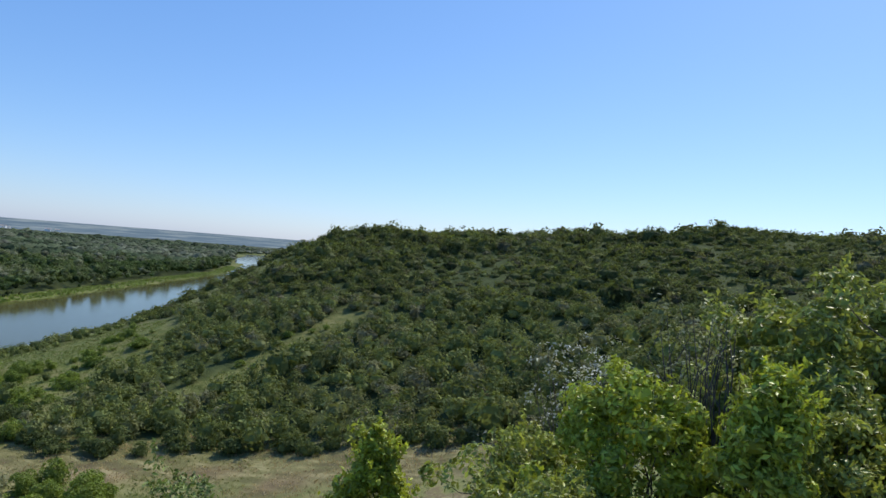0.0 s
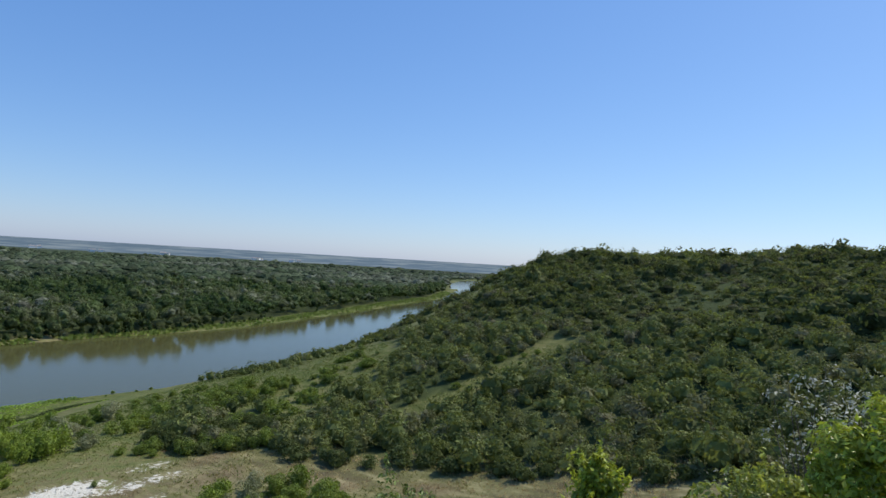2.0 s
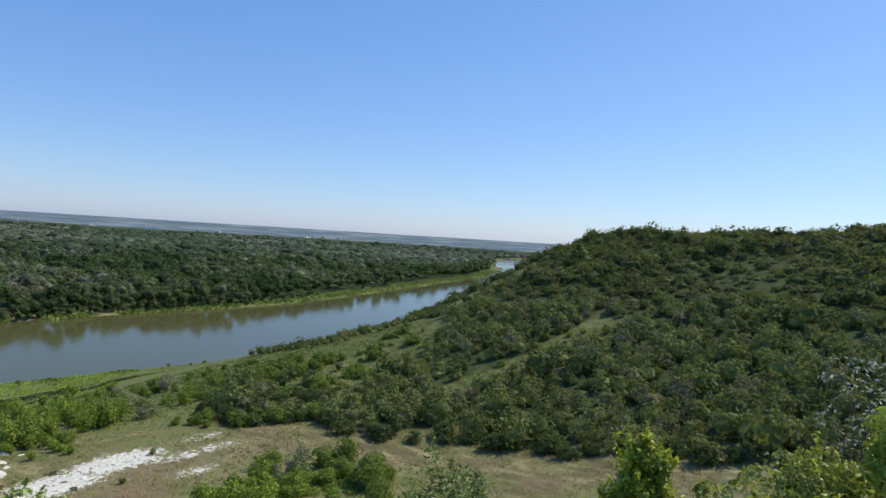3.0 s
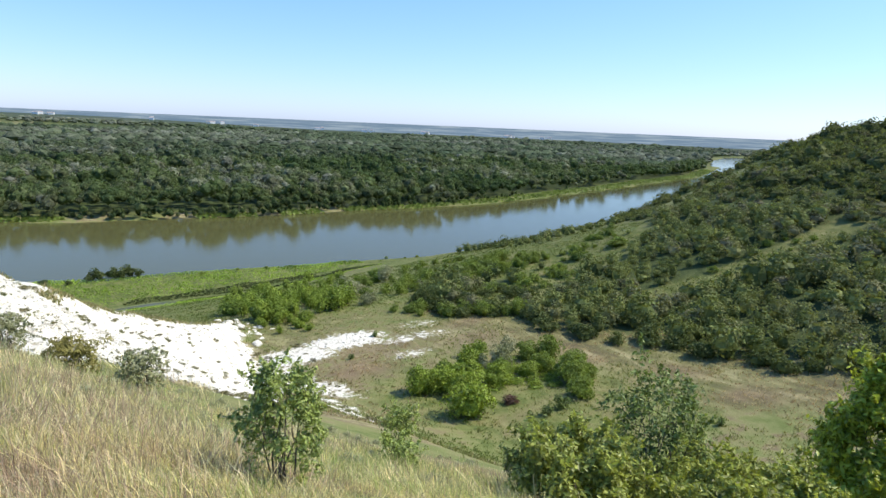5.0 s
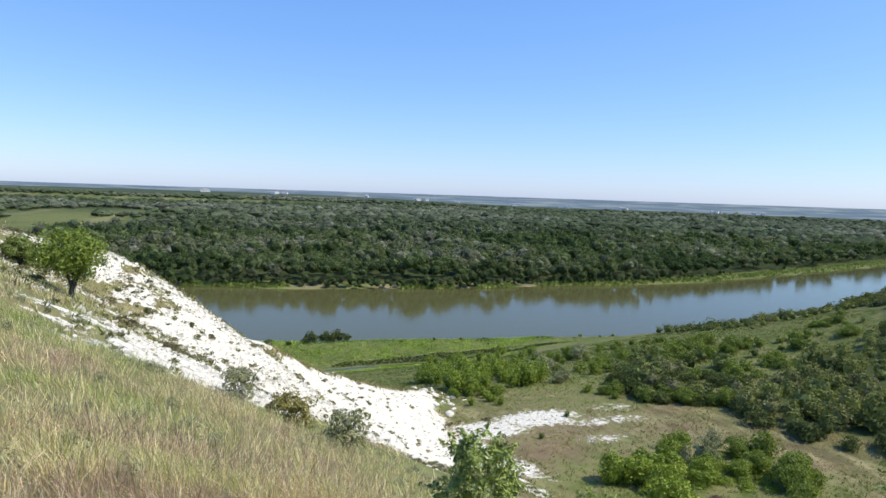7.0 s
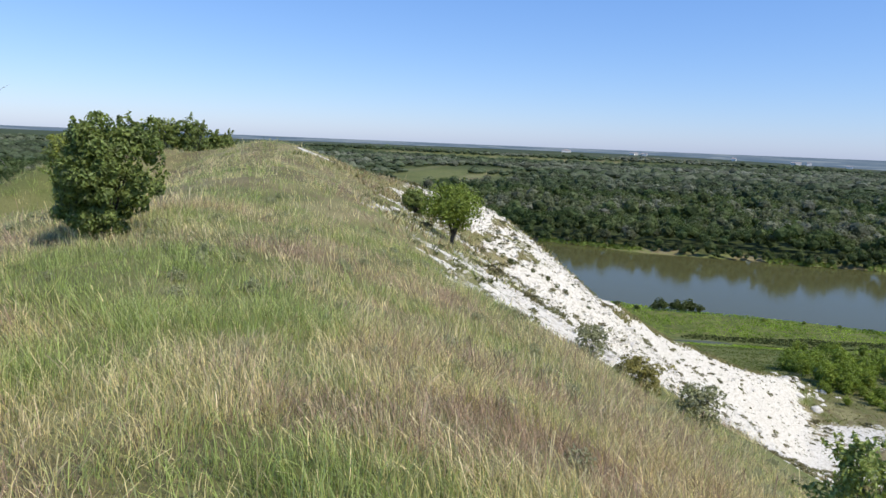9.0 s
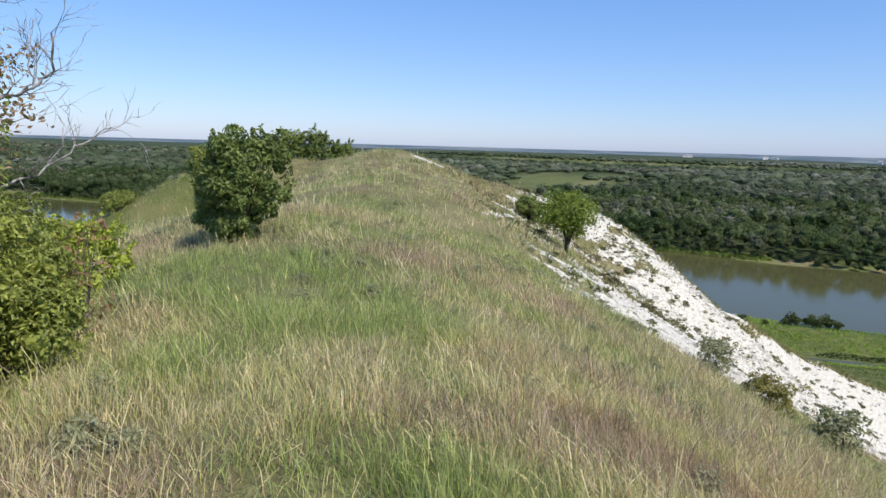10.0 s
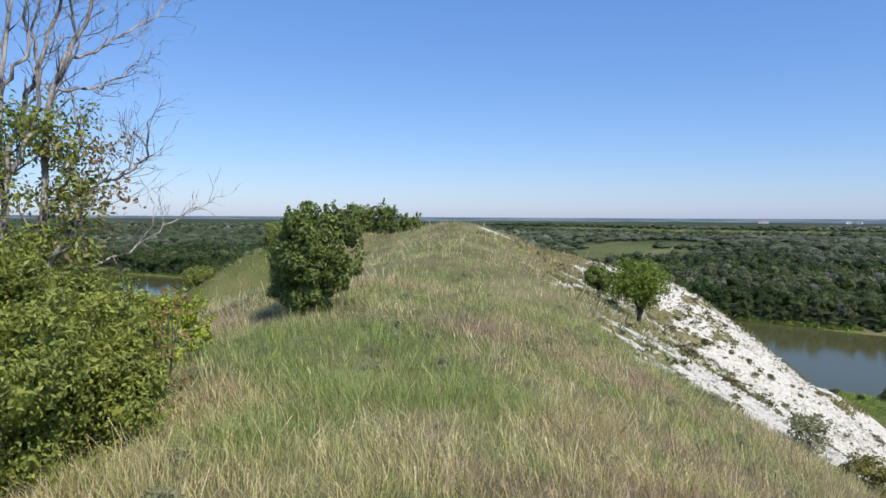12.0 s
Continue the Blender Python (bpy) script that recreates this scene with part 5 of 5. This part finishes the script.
grass("near_grass", 125000, 1.2, 7.0, 0.175, 0.0025, "dry tan and green feather grass on the knoll", 501, (-48, 78))
grass("knoll_grass", 140000, 6.0, 17.0, 0.215, 0.0044, "dry tan and green grass over the knoll", 502, (-60, 62), 1)
grass("ridge_grass", 120000, 16.0, 56.0, 0.27, 0.0085, "dry grass over the ridge and its crest", 503, (-16, 58), 1)
grass("short_grass", 52000, 0.3, 11.0, 0.13, 0.0035, "short dry grass round the standing place", 504, (78, 312), 1)
grass("trodden_grass", 2600, 0.2, 1.25, 0.07, 0.0025, "trodden short grass underfoot", 505, (-48, 78), 1)


def bench_grass():
    """Coarse dry grass on the bench and the open slopes across the ravine."""
    g = np.random.default_rng(520)
    m = 62000
    x, y = g.uniform(20, 160, m), g.uniform(20, 185, m)
    ok = (chalk_at(x, y, 0 * x) < 0.2) & (height(x, y) < 36) & (height(x, y) > 2.5) & (rough_noise(x, y, 9, 3) > -0.5) & ((x - wood_edge(y) < 9 + 60 * glade(x, y)) | (y > 116))
    x, y = x[ok].repeat(4), y[ok].repeat(4)
    n = len(x)
    x, y = x + 0.16 * g.normal(size=n), y + 0.16 * g.normal(size=n)
    a = g.uniform(0, np.pi, n)
    tall = (g.uniform(0.10, 0.34, n // 4) * (1 + 0.6 * rough_noise(x[::4], y[::4], 5, 2))).repeat(4) * g.uniform(0.6, 1.2, n)
    d = np.stack([np.cos(a), np.sin(a), 0 * a], -1) * g.uniform(0.025, 0.075, n)[:, None]
    b = np.stack([x, y, height(x, y) - 0.05], -1)
    up = np.stack([0.5 * tall * g.normal(size=n), 0.5 * tall * g.normal(size=n), tall], -1)
    v = np.stack([b - d, b + d, b + up + d * 0.5, b + up - d * 0.5], 1).reshape(-1, 3)
    tint = np.clip(0.36 + 0.55 * rough_noise(x, y * 1.6, 16, 3) + 0.16 * g.normal(size=n // 4).repeat(4) + 0.35 * straw_at(x, y) + 0.42 * russet_at(x, y) - 0.25 * step(1.2, 0.5, np.hypot((x - 52) / 24, (y - 54) / 20)) - 0.46 * np.maximum(step(85, 110, x + 0.5 * (y - 60)), step(104, 122, y)), 0.02, 0.98)
    tagged(new("bench_grass", mesh_of("bench_grass", v, np.arange(4 * n).reshape(-1, 4), M_COARSE, tint)), "coarse dry grass on the bench and glades", "grass", kind="stuff")


bench_grass()


def herbs():
    """Grey-green wormwood clumps in the knoll's grass."""
    g = np.random.default_rng(540)
    forms = []
    for k in range(5):
        gg = np.random.default_rng(541 + k)
        m = 280
        p = unit(gg.normal(size=(m, 3))) * gg.uniform(0.35, 1.0, (m, 1)) * (1, 1, 0.9)
        p[:, 2] = np.abs(p[:, 2])
        v, f = leaves(p, p + (0, 0, 0.8), 0.075, gg, 2.4)
        forms.append(mesh_of("wormwood_clump", v, f, M_SAGE, np.full(m, 0.2)))
    for _ in range(250):
        r = math.sqrt(g.uniform(4, 420))
        a = radians(g.uniform(-55, 52))
        x, y = -r * math.sin(a), r * math.cos(a)
        if float(chalk_at(np.array([x]), np.array([y]), 0)[0]) > 0.1:
            continue
        ob = new("wormwood_clump", forms[g.integers(5)])
        s = g.uniform(0.06, 0.15) * (1 + 0.025 * r)
        ob.location, ob.scale, ob.rotation_euler = (x, y, ground_at(x, y)), (s, s * g.uniform(0.8, 1.3), s * 1.1), (0, 0, g.uniform(0, 6.28))
        tagged(ob, "grey-green wormwood clump in the dry grass", "plant", "wormwood clumps")


herbs()


# ---- chalk rocks, rubble and tufts; far houses ----
def boulder(g, squash=0.7):
    """A broken chalk block."""
    bm = bmesh.new()
    bmesh.ops.create_icosphere(bm, subdivisions=2, radius=1.0)
    for _ in range(11):
        n = Vector(unit(g.normal(size=3)))
        c = g.uniform(0.42, 0.72)
        for v in bm.verts:
            d = v.co.dot(n) - c
            if d > 0:
                v.co -= n * d
    for v in bm.verts:
        v.co += 0.035 * Vector(g.normal(size=3))
        v.co.z *= squash
    me = bpy.data.meshes.new("chalk_rock")
    bm.to_mesh(me)
    bm.free()
    me.materials.append(M_CHALK)
    return me


def chalk_details():
    g = np.random.default_rng(600)
    forms = [boulder(np.random.default_rng(610 + k)) for k in range(5)]
    spots = [(33.5 + g.normal() * 2.4, 102.5 + g.normal() * 2.4, g.uniform(0.35, 1.15)) for _ in range(34)]
    spots += [(g.uniform(40, 54), g.uniform(86, 93), g.uniform(0.25, 0.7)) for _ in range(26)]
    for x, y, r in spots:
        ob = new("chalk_rock", forms[g.integers(5)])
        ob.location = (x, y, ground_at(x, y) - 0.25 * r)
        ob.scale, ob.rotation_euler = (r, r * g.uniform(0.7, 1.2), r * g.uniform(0.7, 1.1)), (0.2 * g.normal(), 0.2 * g.normal(), g.uniform(0, 6.28))
        tagged(ob, "pale broken chalk block at the foot of the slope", "rock", "chalk blocks")
    # loose rubble
    n = 19000
    x, y = g.uniform(-14, 60, n), g.uniform(16, 116, n)
    x[9000:], y[9000:] = g.uniform(-12, 14, 10000), g.uniform(14, 56, 10000)
    c = chalk_at(x, y, 0 * x)
    ok = c > 0.30
    x, y = x[ok], y[ok]
    n = len(x)
    s = (0.03 + 0.10 * g.random(n) ** 3 + 0.12 * (g.random(n) < 0.02)) * np.interp(np.hypot(x, y), (15, 60), (0.55, 1.2))
    z = height(x, y) + 0.04
    cube = np.array([(-1, -1, -1), (1, -1, -1), (1, 1, -1), (-1, 1, -1), (-1, -1, 1), (1, -1, 1), (1, 1, 1), (-1, 1, 1)]) * 0.8
    v = cube[None] + 0.35 * g.normal(size=(n, 8, 3))
    t = g.uniform(0, 6.28, n)
    ct, st = np.cos(t)[:, None], np.sin(t)[:, None]
    v = np.stack([ct * v[..., 0] - st * v[..., 1], st * v[..., 0] + ct * v[..., 1], v[..., 2] * 0.7], -1) * s[:, None, None] + np.stack([x, y, z], -1)[:, None]
    q = np.array([(0, 3, 2, 1), (4, 5, 6, 7), (0, 1, 5, 4), (1, 2, 6, 5), (2, 3, 7, 6), (3, 0, 4, 7)])
    f = (np.arange(n)[:, None, None] * 8 + q[None]).reshape(-1, 4)
    tagged(new("chalk_rubble", mesh_of("chalk_rubble", v.reshape(-1, 3), f, M_CHALK)), "loose white chalk rubble over the bare slope", "rubble", kind="stuff")
    # dark tufts that hold on in the chalk
    forms = []
    for k in range(4):
        gg = np.random.default_rng(630 + k)
        m = 110
        p = unit(gg.normal(size=(m, 3))) * gg.uniform(0.5, 1.0, (m, 1)) * (1, 1, 0.55)
        p[:, 2] = np.abs(p[:, 2])
        v, f = leaves(p, p, 0.14, gg, 1.8)
        forms.append(mesh_of("tuft", v, f, M_TUFT, np.full(m, 0.0)))
    done = 0
    while done < 290:
        x, y = g.uniform(-13, 40), g.uniform(26, 108)
        c = float(chalk_at(np.array([x]), np.array([y]), 0)[0])
        if c < 0.12 or (c > 0.6 and x + 0.0 * y > -2 and g.random() < 0.5):
            continue
        ob = new("grass_tuft", forms[g.integers(4)])
        r = g.uniform(0.16, 0.42) * (1.6 if g.random() < 0.12 else 1.0)
        ob.location = (x, y, ground_at(x, y) + 0.05)
        ob.scale, ob.rotation_euler = (r * g.uniform(1, 1.7), r, r * 0.9), (0, 0, g.uniform(0, 6.28))
        tagged(ob, "dark dry tuft rooted in the bare chalk", "tuft", "tufts on the chalk")
        done += 1


def small_tufts():
    """Countless small dark tufts strewn over the bare chalk."""
    g = np.random.default_rng(640)
    n = 17000
    x, y = g.uniform(-13, 40, n), g.uniform(20, 108, n)
    x[11000:], y[11000:] = g.uniform(-12, 10, 6000), g.uniform(14, 48, 6000)
    c = chalk_at(x, y, 0 * x)
    ok = (c > 0.25) & (g.random(n) < 0.13 + 0.34 * step(2, -6, x)) & (lattice(x, y, 2.2) > -0.25) & ((y > 29) | (x < -4) | (g.random(n) < 0.35))
    x, y = x[ok], y[ok]
    m, k = len(x), 12
    r = g.uniform(0.05, 0.2, (m, 1, 1))
    p = unit(g.normal(size=(m, k, 3))) * r * (1.2, 1.2, 0.8)
    p[..., 2] = np.abs(p[..., 2])
    p = p + np.stack([x, y, height(x, y) + 0.08], -1)[:, None]
    v, f = leaves(p.reshape(-1, 3), g.normal(size=(m * k, 3)) + (0, 0, 0.5), 0.05, g, 1.8)
    tagged(new("small_tufts", mesh_of("small_tufts", v, f, M_TUFT, g.random(m).repeat(k))), "small dark tufts strewn over the bare chalk", "tuft", kind="stuff")


def crest_fringe():
    """Yellowed grass along the spur's crest."""
    g = np.random.default_rng(650)
    n = 5000
    t = g.random(n)
    k = np.array([(-6.5, 50), (-3.5, 51.4), (0, 52), (3, 54), (7, 66.5), (11, 74), (17, 82), (34, 105)])
    s = np.array([0, 0.06, 0.12, 0.2, 0.45, 0.6, 0.75, 1.0])
    x = np.interp(t, s, k[:, 0]) + g.normal(size=n) * 0.45 - 0.35
    y = np.interp(t, s, k[:, 1]) + g.normal(size=n) * 0.45 + 0.25
    keep = lattice(x, y, 3.0) > -0.35
    x, y = x[keep], y[keep]
    n = len(x)
    a = g.uniform(0, np.pi, n)
    d = np.stack([np.cos(a), np.sin(a), 0 * a], -1) * 0.06
    b = np.stack([x, y, height(x, y) - 0.05], -1)
    up = np.stack([0.15 * g.normal(size=n), 0.15 * g.normal(size=n), g.uniform(0.12, 0.45, n)], -1)
    v = np.stack([b - d, b + d, b + up + d * 0.3, b + up - d * 0.3], 1).reshape(-1, 3)
    tagged(new("crest_grass", mesh_of("crest_grass", v, np.arange(4 * n).reshape(-1, 4), M_COARSE, np.clip(0.3 + 0.4 * g.random(n), 0, 1))), "thin yellowed grass along the chalk spur's crest", "grass", kind="stuff")


crest_fringe()


def slope_grass():
    """Thin grass that mixes with the chalk along its edges."""
    g = np.random.default_rng(660)
    n = 60000
    x, y = g.uniform(-16, 46, n), g.uniform(14, 112, n)
    c = chalk_at(x, y, 0 * x)
    nose, knoll = ridge(x, y, NOSE, 0.85, 2.0, 0.6), knoll_at(x, y)
    ok = (c < 0.32) & ((c > 0.0) | ((np.abs(nose - knoll) < 5) & (x < -4))) & (height(x, y) > 21) & ((x < -4) | (y > 40) | (g.random(n) < 0.3))
    x, y = x[ok], y[ok]
    n = len(x)
    a = g.uniform(0, np.pi, n)
    d = np.stack([np.cos(a), np.sin(a), 0 * a], -1) * 0.045
    b = np.stack([x, y, height(x, y) - 0.02], -1)
    up = np.stack([0.12 * g.normal(size=n), 0.12 * g.normal(size=n), g.uniform(0.1, 0.32, n)], -1)
    v = np.stack([b - d, b + d, b + up + d * 0.3, b + up - d * 0.3], 1).reshape(-1, 3)
    tagged(new("slope_grass", mesh_of("slope_grass", v, np.arange(4 * n).reshape(-1, 4), M_COARSE, np.clip(0.45 + 0.5 * rough_noise(x, y, 5) + 0.15 * g.normal(size=n), 0, 1))), "thin dry grass along the edges of the chalk", "grass", kind="stuff")


slope_grass()
M_TUFT = foliage("tuft_leaves", [(0.0, (0.17, 0.15, 0.08)), (0.5, (0.19, 0.185, 0.085)), (1.0, (0.14, 0.15, 0.065))], 0.3)
chalk_details()
small_tufts()


def far_house(x, y, w, d, h, turn):
    z = ground_at(x, y)
    ob = new("far_house")
    ob.location, ob.rotation_euler = (x, y, z), (0, 0, turn)
    bm = bmesh.new()
    bmesh.ops.create_cube(bm, size=1.0, matrix=Matrix.LocRotScale((0, 0, h / 2), None, (w, d, h)))
    me = bpy.data.meshes.new("wall")
    bm.to_mesh(me)
    bm.free()
    me.materials.append(M_WALL)
    part("wall", me, ob)
    e = 0.6
    v = [(-w / 2 - e, -d / 2 - e, h), (w / 2 + e, -d / 2 - e, h), (w / 2 + e, d / 2 + e, h), (-w / 2 - e, d / 2 + e, h), (-w / 2 - e, 0, h + d * 0.35), (w / 2 + e, 0, h + d * 0.35)]
    me = bpy.data.meshes.new("roof")
    me.from_pydata(v, [], [(0, 1, 5, 4), (2, 3, 4, 5), (1, 2, 5), (3, 0, 4), (3, 2, 1, 0)])
    me.materials.append(M_ROOF)
    part("roof", me, ob)
    tagged(ob, "white-walled building far off on the horizon", "building", "far village")


def village():
    g = np.random.default_rng(700)
    for a, r, n in ((41, 4000, 3), (46, 3950, 2), (50, 4050, 3), (54, 4000, 1), (58, 4100, 4), (63, 4100, 2), (70, 4200, 5), (34, 4000, 3), (30, 4000, 2), (76, 4300, 4)):
        for _ in range(n):
            t = radians(a - 75 + g.normal() * 0.4)
            q = 2965 + g.normal() * 12
            far_house(-q * math.sin(t), q * math.cos(t), g.uniform(10, 26), g.uniform(8, 12), g.uniform(6, 10), t + 0.2 * g.normal())


village()


def glowing_far_hills():
    """The low blue line of country at the horizon, a backdrop that glows by itself."""
    m, n, l, b = material("glowing_far_hills")
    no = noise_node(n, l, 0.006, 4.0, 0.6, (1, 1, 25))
    # daylight and distance haze are both put into these emission colours
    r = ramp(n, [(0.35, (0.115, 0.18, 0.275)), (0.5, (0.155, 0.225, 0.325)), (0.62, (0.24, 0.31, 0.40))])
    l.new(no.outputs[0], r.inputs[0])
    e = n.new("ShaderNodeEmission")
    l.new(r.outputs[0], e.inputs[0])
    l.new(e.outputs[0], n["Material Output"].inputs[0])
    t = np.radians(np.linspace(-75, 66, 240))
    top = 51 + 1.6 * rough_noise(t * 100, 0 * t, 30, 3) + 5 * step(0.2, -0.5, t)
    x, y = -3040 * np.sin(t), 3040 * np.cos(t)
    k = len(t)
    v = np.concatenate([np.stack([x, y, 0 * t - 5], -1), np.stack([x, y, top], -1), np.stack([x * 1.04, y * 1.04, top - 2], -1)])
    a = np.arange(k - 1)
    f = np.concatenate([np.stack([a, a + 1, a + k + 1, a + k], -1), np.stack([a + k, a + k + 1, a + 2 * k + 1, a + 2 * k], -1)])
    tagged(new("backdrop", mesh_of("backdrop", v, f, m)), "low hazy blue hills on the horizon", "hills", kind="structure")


glowing_far_hills()
